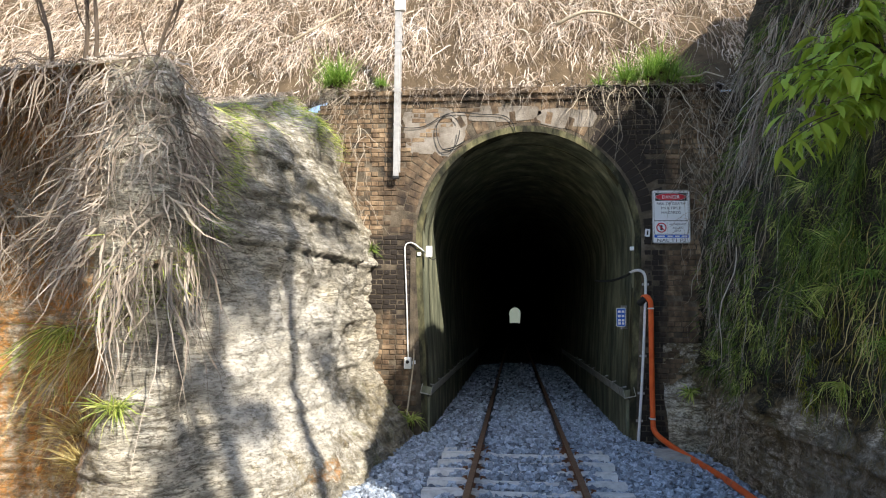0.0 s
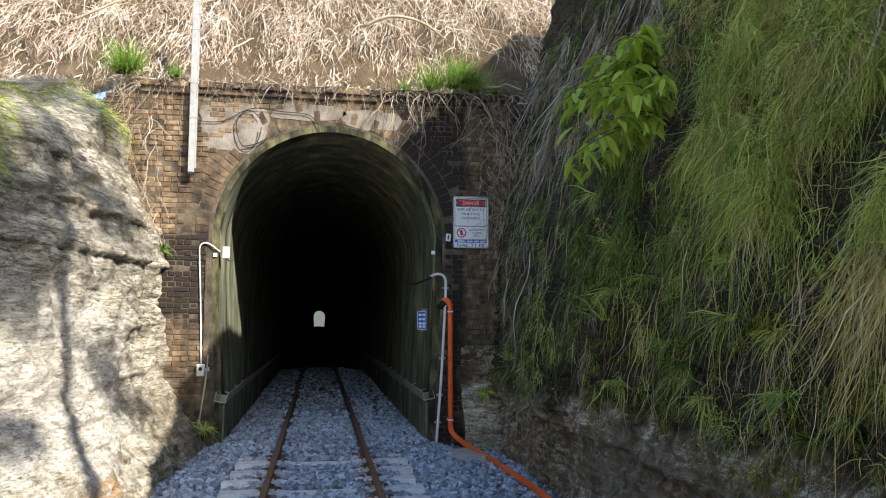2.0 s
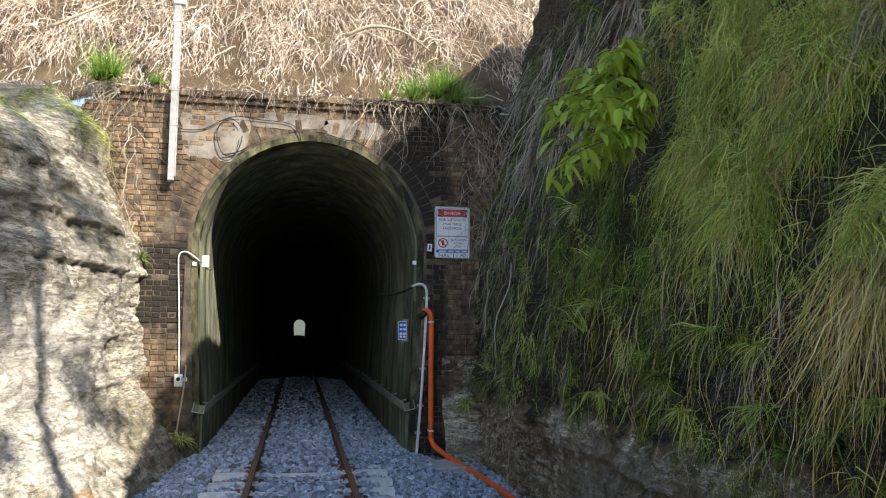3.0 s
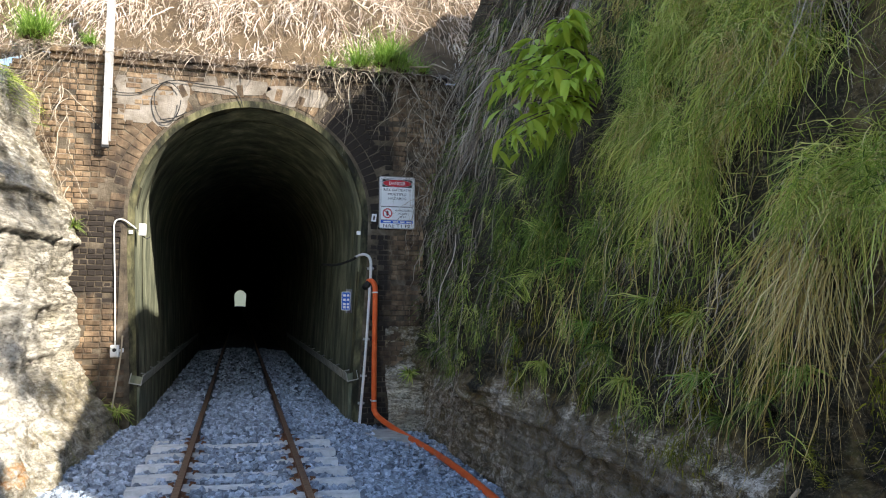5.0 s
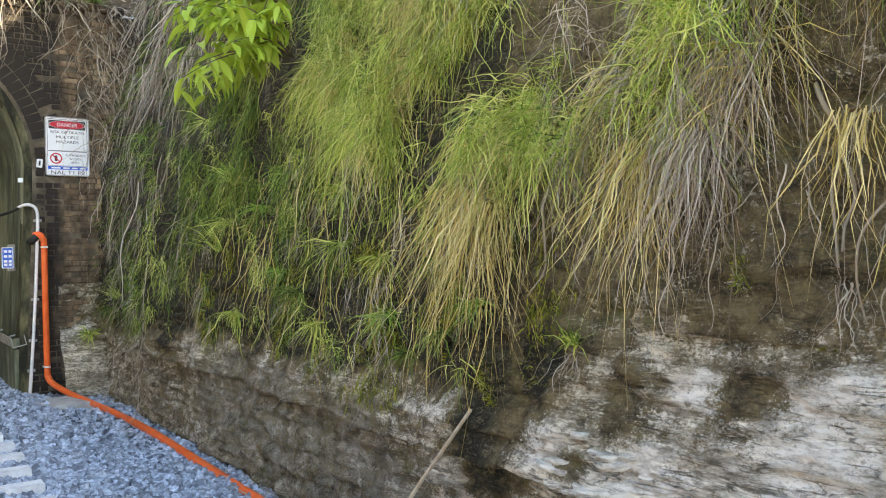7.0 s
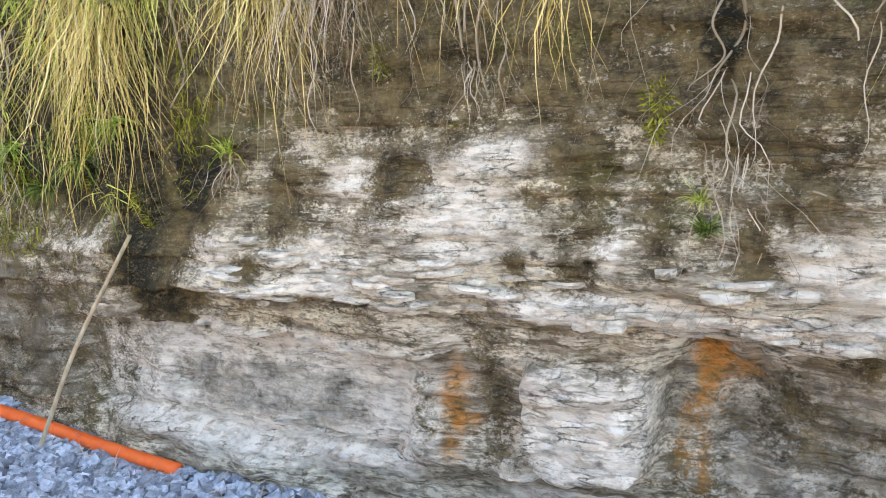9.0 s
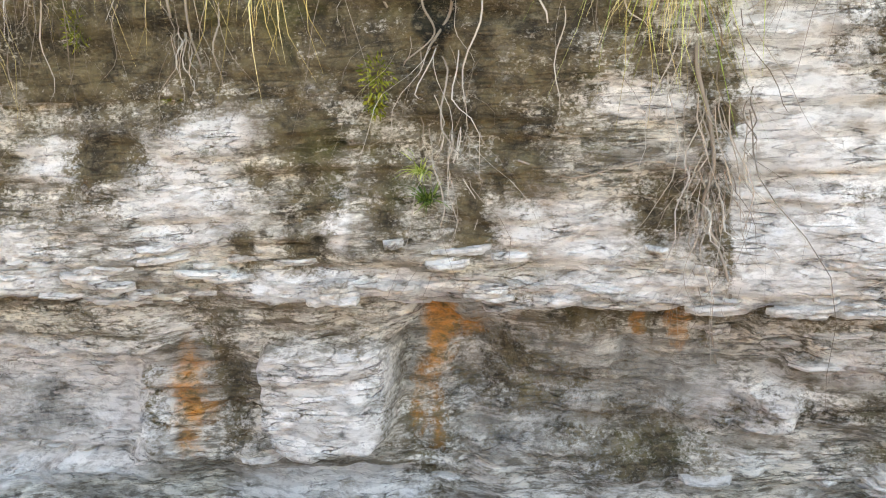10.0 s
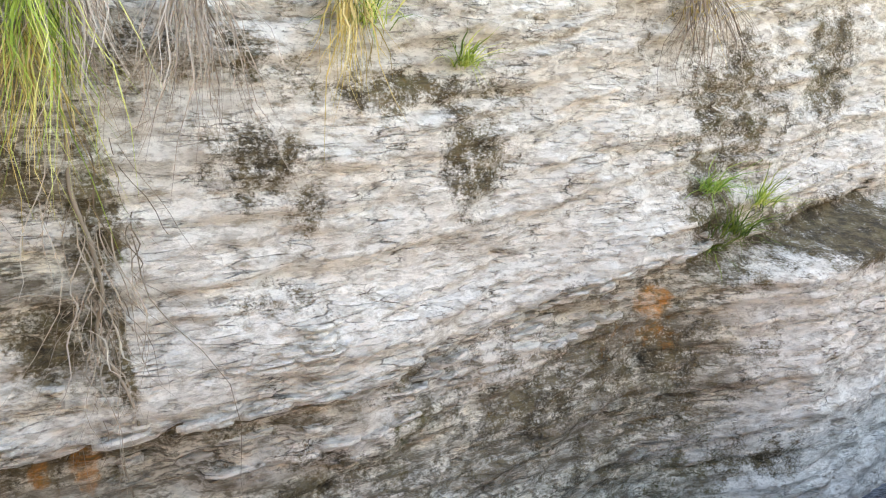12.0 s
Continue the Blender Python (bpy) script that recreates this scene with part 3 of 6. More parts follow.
# arch ring of brick on edge, part of the face, with patches of render left on it
ring = empty("brick_arch", (CX, 0, 2.96), "arch ring of worn brick on edge, partly rendered", "brick arch")
tagged(ring, kind="structure")
bm = box(-0.055, 0.055, -0.02, 0.05, 0, 0.205, 0.008)
me_v = bpy.data.meshes.new("voussoir")
bm.to_mesh(me_v)
bm.free()
me_v.materials.append(MAT_BRICK)
rng = random.Random(8)
for r0 in (1.86, 2.075):
    count = int(math.pi * (r0 + 0.1) / 0.118)
    for k in range(count + 1):
        a = math.pi * k / count
        ob = new("voussoir", me_v)
        ob.parent = ring
        ob.matrix_basis = pose(-r0 * math.cos(a), rng.uniform(-0.008, 0.008), r0 * math.sin(a) * 1.01, 0, math.degrees(a) - 90 + rng.uniform(-1.5, 1.5), 0)


def patch(name, x0, x1, z0, z1, seed, y=-0.026, material=None, label="patch of grey render left on the brickwork"):
    """A thin uneven skin of render on the portal's face."""
    bm = bmesh.new()
    n = 26
    pts = []
    for k in range(n):
        a = 2 * math.pi * k / n
        w = 1 + 0.28 * noise.noise(Vector((math.cos(a) * 1.7, math.sin(a) * 1.7, seed)))
        c, s = math.cos(a), math.sin(a)
        q = max(abs(c), abs(s)) ** 0.6
        pts.append(((x0 + x1) / 2 + c / q * w * (x1 - x0) / 2, (z0 + z1) / 2 + s / q * w * (z1 - z0) / 2))
    pts = [p for p in pts if not inside_arch(p[0], p[1], 0.10)]
    vs = [bm.verts.new((x, y, z)) for x, z in pts]
    f = bm.faces.new(vs)
    ext = bmesh.ops.extrude_face_region(bm, geom=[f])
    for v in ext["geom"]:
        if isinstance(v, bmesh.types.BMVert):
            v.co.y += 0.03
    bmesh.ops.recalc_face_normals(bm, faces=bm.faces[:])
    bmesh.ops.triangulate(bm, faces=bm.faces[:])
    ob = part(name, bm, material or MAT_RENDER)
    return tagged(ob, label, "render patch", kind="structure")


# coping
cop = empty("coping", (0, 0, ZTOP), "eroded brick coping along the portal's top", "coping")
tagged(cop, kind="structure")
rng = random.Random(3)
x = -2.85
while x < 2.9:
    w = rng.uniform(0.28, 0.5)
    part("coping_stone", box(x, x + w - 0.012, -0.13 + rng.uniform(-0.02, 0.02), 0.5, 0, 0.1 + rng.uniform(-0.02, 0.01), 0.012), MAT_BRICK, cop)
    x += w
# a course set forward below it
part("string_course", box(-2.85, 2.9, -0.07, 0.1, -0.09, -0.003, 0.01), MAT_BRICK, cop)

# ---- right cliff ----
def right_top(y):
    # unseen crest, its height shaped to throw shade on ballast and lower portal
    return 3.1 + 3.3 * step(-11.2, -9.9, y) + 1.3 * step(-9.3, -7.5, y)


LEDGES = [(-0.30, 0.07), (0.48, 0.19), (0.66, 0.06), (0.98, 0.05), (1.35, 0.04), (1.8, 0.06)]


def bed_tilt(y):
    """Beds lie level by the track's first stretch and rise gently further along."""
    return 0.125 * max(0.0, -13.9 - y) + 0.02 * math.sin(y * 1.1) + 0.03 * fbm(y * 0.8, 0, 4, 3)


def beds(y, z, size, salt):
    """How far a thin bed stands out: each bed keeps its own depth for a stretch and ends in broken edges."""
    v = z / size + 0.5 * fbm(y * 1.2, z * 1.5, salt, 3)
    k = math.floor(v)
    d = noise.noise(Vector((k * 7.31, y * 1.6 + k * 3.7, salt))) + 0.5 * noise.noise(Vector((k * 5.17, y * 5.0, salt)))
    return d * (0.75 + 0.5 * (v - k))


def right_x(y, z):
    zz = z - bed_tilt(y)
    x = 2.73 + 0.04 * (z - 0.5) + 0.10 * fbm(y * 0.35, z * 0.35, 1.0, 3)
    x += 0.045 * fbm(y * 1.4, z * 2.2, 5.0, 5) + 0.022 * fbm(y * 7, z * 9, 2.0, 5)
    panel = slab_patch(y, z, -9.3, -0.08, 1.25, 0.3, 0.06)
    block = slab_patch(y, z, -11.41, 0.05, 0.27, 0.23, 0.08)
    calm = 1 - 0.85 * max(panel, 0.4 * block)
    x -= calm * (0.042 * beds(y, zz, 0.05, 1.5) + 0.045 * beds(y, zz, 0.14, 6.5))
    w = zz + 0.03 * fbm(y * 2.5, z * 2.5, 9.0, 3)
    for lz, depth in LEDGES:
        # each hard bed stands proud over a softer, hollowed one
        k = step(lz - 0.025, lz, w) * (1 - step(lz, lz + 0.45, w)) * (0.6 + 0.6 * fbm(y * 0.9, lz, 3, 2))
        x -= depth * k
    # scooped panel, squared block and the hollows between them
    x += 0.14 * panel
    x -= 0.15 * block
    x += 0.11 * blob(y, z, -12.45, 0.12, 0.75, 0.32, 0.25)
    x -= 0.07 * blob(y, z, -13.04, 0.0, 0.26, 0.1, 0.2) + 0.05 * blob(y, z, -13.9, 0.25, 0.4, 0.15, 0.2)
    x += 0.06 * blob(y, z, -10.83, 0.0, 0.22, 0.34, 0.5) + 0.06 * blob(y, z, -11.88, 0.05, 0.22, 0.38, 0.5)
    # the foot comes forward as an apron further along
    x -= 0.45 * step(-15.4, -16.9, y) * (1 - step(0.28, 0.42, zz))
    if z > 2.8:
        x += (z - 2.8) * 0.22
    return x


# dark growth on the bare stretch: place along the cliff, height, half width, half height, thickness
GROWN = [(-11.43, 1.03, 0.14, 0.25, 0.7), (-12.23, 1.0, 0.12, 0.14, 0.7), (-12.03, 0.78, 0.07, 0.12, 0.7), (-12.66, 0.82, 0.13, 0.12, 0.6), (-12.67, 1.36, 0.12, 0.08, 0.5),
         (-12.27, 1.34, 0.2, 0.18, 0.62), (-11.71, 0.91, 0.1, 0.24, 0.5), (-11.21, 0.96, 0.08, 0.07, 0.6), (-11.15, 0.7, 0.05, 0.1, 0.6), (-11.4, 0.71, 0.08, 0.1, 0.6),
         (-11.94, 1.52, 0.12, 0.16, 0.85), (-12.87, 1.27, 0.08, 0.25, 0.5), (-12.88, 0.78, 0.09, 0.16, 0.45), (-9.99, 0.95, 0.12, 0.24, 0.7), (-9.46, 1.06, 0.22, 0.3, 0.85),
         (-10.61, 1.06, 0.13, 0.1, 0.65), (-9.79, 0.63, 0.1, 0.09, 0.7), (-9.25, 0.42, 0.18, 0.09, 0.6)]
GROWN_FAR = [(-13.51, 1.37, 0.2, 0.13, 0.55), (-13.64, 1.22, 0.08, 0.11, 0.52), (-13.49, 0.86, 0.13, 0.05, 0.4), (-14.45, 1.38, 0.15, 0.22, 0.55), (-14.07, 1.64, 0.55, 0.07, 0.5), (-12.75, 1.14, 0.16, 0.22, 0.5),
             (-16.45, 1.53, 0.42, 0.38, 0.52), (-17.45, 1.86, 0.28, 0.43, 0.5), (-17.5, 0.8, 0.85, 0.16, 0.8), (-16.2, 1.0, 0.25, 0.3, 0.6), (-14.92, 0.08, 0.5, 0.2, 0.5), (-16.3, -0.5, 0.35, 0.14, 0.55),
             (-15.7, 0.2, 0.5, 0.25, 0.52), (-13.6, 0.02, 0.4, 0.09, 0.5), (-13.66, -0.18, 0.15, 0.08, 0.65), (-13.0, 1.75, 0.6, 0.12, 0.5)]
# darker patches in the hollows round the block, same columns
DARK_HOLLOWS = [(-12.55, 0.36, 0.4, 0.12, 0.6), (-12.15, 0.1, 0.34, 0.2, 0.52), (-12.65, -0.19, 0.3, 0.16, 0.62), (-10.97, 0.1, 0.1, 0.34, 0.55), (-10.62, 0.02, 0.06, 0.3, 0.45), (-11.8, -0.15, 0.12, 0.25, 0.55)]
BARE = [(-12.39, 0.73, 0.28, 0.15), (-12.64, 1.22, 0.16, 0.07), (-10.93, 0.87, 0.2, 0.22), (-13.13, 1.26, 0.16, 0.16), (-13.84, 1.27, 0.17, 0.22), (-11.52, 0.8, 0.05, 0.12), (-11.06, 1.13, 0.15, 0.06),
        (-13.04, -0.01, 0.26, 0.09), (-13.63, 0.19, 0.28, 0.08), (-14.0, 0.31, 0.15, 0.14), (-12.4, -0.02, 0.04, 0.08), (-10.41, 1.02, 0.14, 0.06), (-10.16, 0.66, 0.24, 0.12), (-9.55, 0.71, 0.2, 0.1),
        (-8.59, 0.75, 0.2, 0.2), (-10.4, 1.05, 0.13, 0.06), (-15.32, 1.37, 0.4, 0.46), (-17.9, 1.53, 0.3, 0.45), (-14.58, 0.4, 0.34, 0.16), (-16.0, -0.38, 0.3, 0.1)]


def right_masks(y, z):
    """Growth, wash, rust and fresh pale rock on the right cliff."""
    zz = z - bed_tilt(y)
    uneven = fbm(y * 0.9, z * 0.9, 2.2)
    near = step(-9.9, -9.1, y)
    bare = 0.0
    for cy, cz, ry, rz in BARE:
        bare = max(bare, blob(y, z, cy, cz, ry, rz, 0.6))
    g = (0.04 + 0.45 * step(1.0, 1.45, z + 0.3 * uneven)) * (1 - 0.72 * step(-12.4, -13.1, y))
    g = (g + 0.34 * step(0.5, 0.95, z + 0.25 * uneven) * step(-12.9, -12.3, y)) * (1 - 0.7 * bare)
    # near-black growth behind the hanging mat paints its shaded gaps
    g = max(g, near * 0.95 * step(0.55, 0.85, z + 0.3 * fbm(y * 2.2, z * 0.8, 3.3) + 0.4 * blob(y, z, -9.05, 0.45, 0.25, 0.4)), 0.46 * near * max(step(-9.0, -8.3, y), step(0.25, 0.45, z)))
    for cy, cz, ry, rz, v in GROWN if y > -12.95 else GROWN_FAR:
        g = max(g, (v + (0.14 if y > -12.95 else 0.03)) * blob(y, z, cy, cz, ry * 1.15, rz * 1.15, 0.75))
    for cy, cz, ry, rz, v in DARK_HOLLOWS:
        g = max(g, v * blob(y, z, cy, cz, ry * 1.1, rz * 1.1, 0.9))
    g = max(g, 0.4 * (1 - step(0.05, 0.13, abs(z - 0.36))) * step(-8.8, -9.4, y) * step(-12.0, -11.4, y) * (0.7 + 0.6 * fbm(y * 2.5, 0, 8, 2)))
    # dark line painted right under the long ledge, deepening its shade
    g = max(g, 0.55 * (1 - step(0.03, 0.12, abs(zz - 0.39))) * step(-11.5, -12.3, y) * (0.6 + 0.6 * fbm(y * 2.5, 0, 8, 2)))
    # the same near-black coat paints the shaded gaps in the portal's corner
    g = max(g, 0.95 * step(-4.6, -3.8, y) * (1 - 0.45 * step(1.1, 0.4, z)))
    g = max(g, 0.34 * step(0.34, 0.2, zz) * step(-13.0, -13.8, y) * (1 - step(-15.9, -16.5, y)))
    w = max(0.55 * slab_patch(y, z, -9.6, -0.12, 0.8, 0.17, 0.4), 0.6 * blob(y, z, -12.4, 0.05, 0.75, 0.36), 0.75 * blob(y, z, -6.5, 0.2, 2.2, 0.6))
    w = max(w, 0.36 * step(0.3, 0.15, zz) * step(-12.9, -13.5, y) * (1 - step(-15.9, -16.5, y)))
    r = max(1.1 * blob(y, z, -11.86, 0.28, 0.07, 0.24, 0.9), 0.62 * blob(y, z, -11.97, 0.3, 0.1, 0.1, 0.8), 0.65 * blob(y, z, -11.81, -0.03, 0.09, 0.2, 0.8), blob(y, z, -10.77, -0.02, 0.09, 0.25, 0.9))
    r = max(r, 0.7 * blob(y, z, -12.65, 0.32, 0.04, 0.09), 0.7 * blob(y, z, -12.8, 0.31, 0.05, 0.12), 0.7 * blob(y, z, -15.7, 0.5, 0.13, 0.1), 0.5 * blob(y, z, -15.6, 0.33, 0.25, 0.12, 0.8))
    p = max(slab_patch(y, z, -11.41, 0.05, 0.26, 0.22), blob(y, z, -11.35, -0.45, 0.35, 0.13), 0.95 * slab_patch(y, z, -9.5, -0.1, 1.15, 0.36, 0.15) * (1 - 0.7 * w))
    p = max(p, 0.9 * bare)
    p = max(p, 0.8 * step(-12.6, -13.1, y) * step(0.5, 0.62, zz), step(-16.0, -16.5, y) * step(0.5, 0.3, zz))
    p = max(p, 0.8 * (1 - step(0.04, 0.09, abs(zz - 0.53))) * step(-10.8, -11.3, y))
    return g, w * (1 - step(-15.9, -16.4, y)), r, p


def cliff(name, us, zs, place, masks, material, label):
    verts, data = [], []
    for z in zs:
        for u in us:
            verts.append(place(u, z))
            data.append(masks(u, z))
    n = len(us)
    faces = [(j * n + i, j * n + i + 1, (j + 1) * n + i + 1, (j + 1) * n + i) for j in range(len(zs) - 1) for i in range(n - 1)]
    me = mesh_from(name, verts, faces, material, True)
    data = np.array(data, np.float32)
    for k, word in enumerate(("growth", "wash", "rust", "fresh")):
        a = me.attributes.new(word, "FLOAT", "POINT")
        a.data.foreach_set("value", data[:, k].copy())
    return tagged(new(name, me), label, "cliff", kind="structure")


us = np.concatenate([np.arange(0.6, -6, -0.08), np.arange(-6, -9.0, -0.045), np.arange(-9.0, -14, -0.02), np.arange(-14, -18.5, -0.03), np.arange(-18.5, -30, -0.3)])
zs = np.concatenate([np.arange(-1.25, 2.3, 0.02), np.arange(2.3, 8.6, 0.12)])


def right_place(y, z):
    t = right_top(y)
    if z > t:
        return (right_x(y, t) + 1.0 * (z - t) * 3.0, y, t + 0.25 * (z - t))
    return (right_x(y, z), y, z)


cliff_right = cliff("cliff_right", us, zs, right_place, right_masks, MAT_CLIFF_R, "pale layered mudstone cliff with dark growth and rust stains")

# ---- left cliff ----
LEFT = [(-1.72, 0.4), (-1.78, -1.2), (-1.9, -3.0), (-2.15, -4.6), (-2.65, -5.8), (-3.3, -6.4), (-3.75, -6.1), (-4.1, -5.2), (-4.8, -4.4), (-6.0, -4.6), (-6.8, -6.5), (-6.9, -10.0), (-6.2, -15.0), (-5.5, -30.0)]
line = smooth_line([(x, y, 0) for x, y in LEFT], 24)
lens = [0.0]
for a, b in zip(line, line[1:]):
    lens.append(lens[-1] + (b - a).length)
TOPS = [(0.0, 4.95), (1.6, 4.9), (3.0, 4.5), (4.5, 4.1), (6.3, 3.9), (7.5, 3.8), (9.0, 3.8), (12, 2.6), (50, 1.6)]


def left_at(s):
    k = min(max(int(np.searchsorted(lens, s)) - 1, 0), len(line) - 2)
    t = (s - lens[k]) / (lens[k + 1] - lens[k])
    p = line[k].lerp(line[k + 1], t)
    d = (line[k + 1] - line[k]).normalized()
    return p, Vector((d.y, -d.x, 0))      # the place and the way into the rock


def left_top(s):
    return float(np.interp(s, [a for a, b in TOPS], [b for a, b in TOPS])) + 0.3 * noise.noise(Vector((s * 0.9, 2.2, 0)))


def left_place(s, z):
    p, back = left_at(s)
    t = left_top(s)
    zz = min(z, t)
    d = (0.55 * step(-0.4, 0.9, zz) + 0.08 * zz + 0.3 * step(2.5, 4.5, zz)) * (1 - step(6.2, 7.0, s))
    d += 0.16 * fbm(p.x * 0.6, p.y * 0.6, zz * 0.6, 3) + 0.07 * fbm(p.x * 1.9, p.y * 1.9, zz * 3.0, 4) + 0.018 * fbm(p.x * 6, p.y * 6, zz * 9, 4)
    bed = zz + 0.03 * fbm(p.x * 2, p.y * 2, zz * 2, 3)
    u = p.y - 0.6 * p.x
    for lz, depth in ((0.0, 0.06), (0.35, 0.07), (0.62, 0.05), (0.95, 0.06), (1.6, 0.07), (2.45, 0.09), (3.0, 0.12), (3.5, 0.1)):
        d -= depth * step(lz - 0.03, lz, bed) * (1 - step(lz, lz + 0.35, bed)) * (0.5 + fbm(p.x, p.y, lz, 2))
    calm = 1 - 0.6 * blob(u, zz, -3.2, 1.2, 1.5, 0.8)
    d -= calm * (0.03 * beds(u, zz, 0.06, 11.0) + 0.035 * beds(u, zz, 0.17, 14.0))
    # a deep crack down the buttress
    d += 0.09 * (1 - step(0.0, 0.07, abs(s - 4.1 - 0.22 * zz + 0.12 * fbm(zz * 2, 0, 3, 3)))) * step(3.2, 2.2, zz)
    if z > t - 0.5:
        d += 0.5 * step(t - 0.5, t, z) * (1 - step(6.2, 7.0, s))
    q = p + back * d
    if z > t:
        zz = t + 0.12 * (z - t)
        q += Vector((-0.95, 0.25, 0)) * 4.0 * (z - t)
    return (q.x, q.y, zz)


def left_masks(s, z):
    # extra growth beside the portal paints in the shade on the rock's foot
    g = 0.30 * step(2.2, 3.2, z + 0.3 * fbm(s, z, 1.0)) + 0.25 * step(2.8, 2.0, s) * step(1.0, 0.3, z)
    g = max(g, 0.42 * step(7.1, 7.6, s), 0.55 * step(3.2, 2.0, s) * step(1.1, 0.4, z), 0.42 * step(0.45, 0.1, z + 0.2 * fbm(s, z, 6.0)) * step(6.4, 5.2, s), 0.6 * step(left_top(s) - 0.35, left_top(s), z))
    r = max(0.6 * blob(s, z, 4.6, 0.0, 0.5, 0.12), 0.62 * step(7.3, 7.8, s))
    p = 0.5 * blob(s, z, 4.2, 0.9, 2.2, 1.2)
    return g, 0.5 * blob(s, z, 2.8, 2.9, 1.6, 0.8), r, p


us = np.concatenate([np.arange(0, 8.2, 0.03), np.arange(8.2, 14, 0.1), np.arange(14, lens[-1], 0.6)])
zs = np.concatenate([np.arange(-0.8, 4.96, 0.028), np.array([5.2, 5.8, 6.6, 8.0])])
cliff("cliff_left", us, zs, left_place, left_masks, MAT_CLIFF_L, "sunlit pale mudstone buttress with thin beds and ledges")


# broken rock at the portal's foot on the cliff's side
def footing_place(x, z):
    y = -0.03 - 0.42 * step(0.75, 0.0, z - 0.75 * (x - 2.4)) - 0.1 * fbm(x * 2, z * 2, 3, 4) - 0.06 * beds(x, z, 0.09, 21.0)
    return (x, min(y, 0.02), z)


cliff("rock_footing", np.arange(2.2, 3.05, 0.03), np.arange(-0.7, 1.3, 0.03), footing_place, lambda x, z: (0.28 + 0.3 * step(0.5, 1.0, z), 0.0, 0.0, 0.1), MAT_CLIFF_R, "broken pale rock at the foot of the portal")


# ---- hill over the portal and the banks behind the cliffs ----
def sheet(name, xs, ys, height, material, label):
    verts = [(x, y, height(x, y)) for y in ys for x in xs]
    n = len(xs)
    faces = [(j * n + i, j * n + i + 1, (j + 1) * n + i + 1, (j + 1) * n + i) for j in range(len(ys) - 1) for i in range(n - 1)]
    return tagged(new(name, mesh_from(name, verts, faces, material, True)), label, "hillside", kind="structure")


def hill_z(x, y):
    z = 5.3 + 1.5 * max(0, y - 0.35) if y < 6 else 13.8 + 0.5 * (y - 6)
    z -= 0.5 * step(-3.0, -5.5, x) * (1 - step(2, 5, y))
    return z + 0.25 * fbm(x * 0.6, y * 0.6, 0.5, 3)


sheet("hillside_portal", np.linspace(-26, 26, 105), np.concatenate([np.linspace(0.35, 6, 30), np.linspace(7, 60, 20)]), hill_z, MAT_SOIL, "steep hillside of brown soil over the tunnel portal")

# the slope's foot beside the portal, behind the left rock
bm = box(-14, -3.38, 0.3, 0.75, 1.5, 5.12)
bmesh.ops.subdivide_edges(bm, edges=[e for e in bm.edges if abs(e.verts[0].co.x - e.verts[1].co.x) > 1], cuts=40)
for v in bm.verts:
    v.co.z += 0.2 * fbm(v.co.x * 0.7, 0.3, 0.5, 3) if v.co.z > 4 else 0
tagged(part("hillside_foot", bm, MAT_SOIL), "brown soil at the slope's foot beside the portal", "hillside", kind="structure")

# ---- things on the portal ----
def letters(text, size, x, z, material, parent, y, width=None, name="lettering"):
    """A line of writing set flat on a sign, centred at x."""
    cu = bpy.data.curves.new(name, "FONT")
    cu.body, cu.size, cu.extrude = text, size, 0.0006
    cu.align_x, cu.align_y = "CENTER", "CENTER"
    tmp = new(name, cu)
    bpy.context.view_layer.update()
    me = bpy.data.meshes.new_from_object(tmp.evaluated_get(bpy.context.evaluated_depsgraph_get()))
    bpy.data.objects.remove(tmp)
    me.materials.append(material)
    xs = [v.co.x for v in me.vertices]
    k = width / (max(xs) - min(xs)) if width else 1
    for v in me.vertices:
        v.co = Vector((v.co.x * k, -v.co.z, v.co.y))
    ob = new(name, me)
    ob.parent = parent
    ob.location = (x, y, z)
    return ob


def rounded(w, h, r, y0, y1, n=6, hole=None):
    """An upright rounded plate in x and z, between the depths y0 and y1."""
    bm = bmesh.new()
    pts = []
    for cx, cz, a0 in ((w / 2 - r, h / 2 - r, 0), (-w / 2 + r, h / 2 - r, 90), (-w / 2 + r, -h / 2 + r, 180), (w / 2 - r, -h / 2 + r, 270)):
        pts += [(cx + r * math.cos(radians(a0 + 90 * k / n)), cz + r * math.sin(radians(a0 + 90 * k / n))) for k in range(n + 1)]
    a = [bm.verts.new((x, y0, z)) for x, z in pts]
    b = [bm.verts.new((x, y1, z)) for x, z in pts]
    bm.faces.new(a[::-1])
    bm.faces.new(b)
    for i in range(len(pts)):
        j = (i + 1) % len(pts)
        bm.faces.new((a[i], a[j], b[j], b[i]))
    bmesh.ops.recalc_face_normals(bm, faces=bm.faces[:])
    return bm


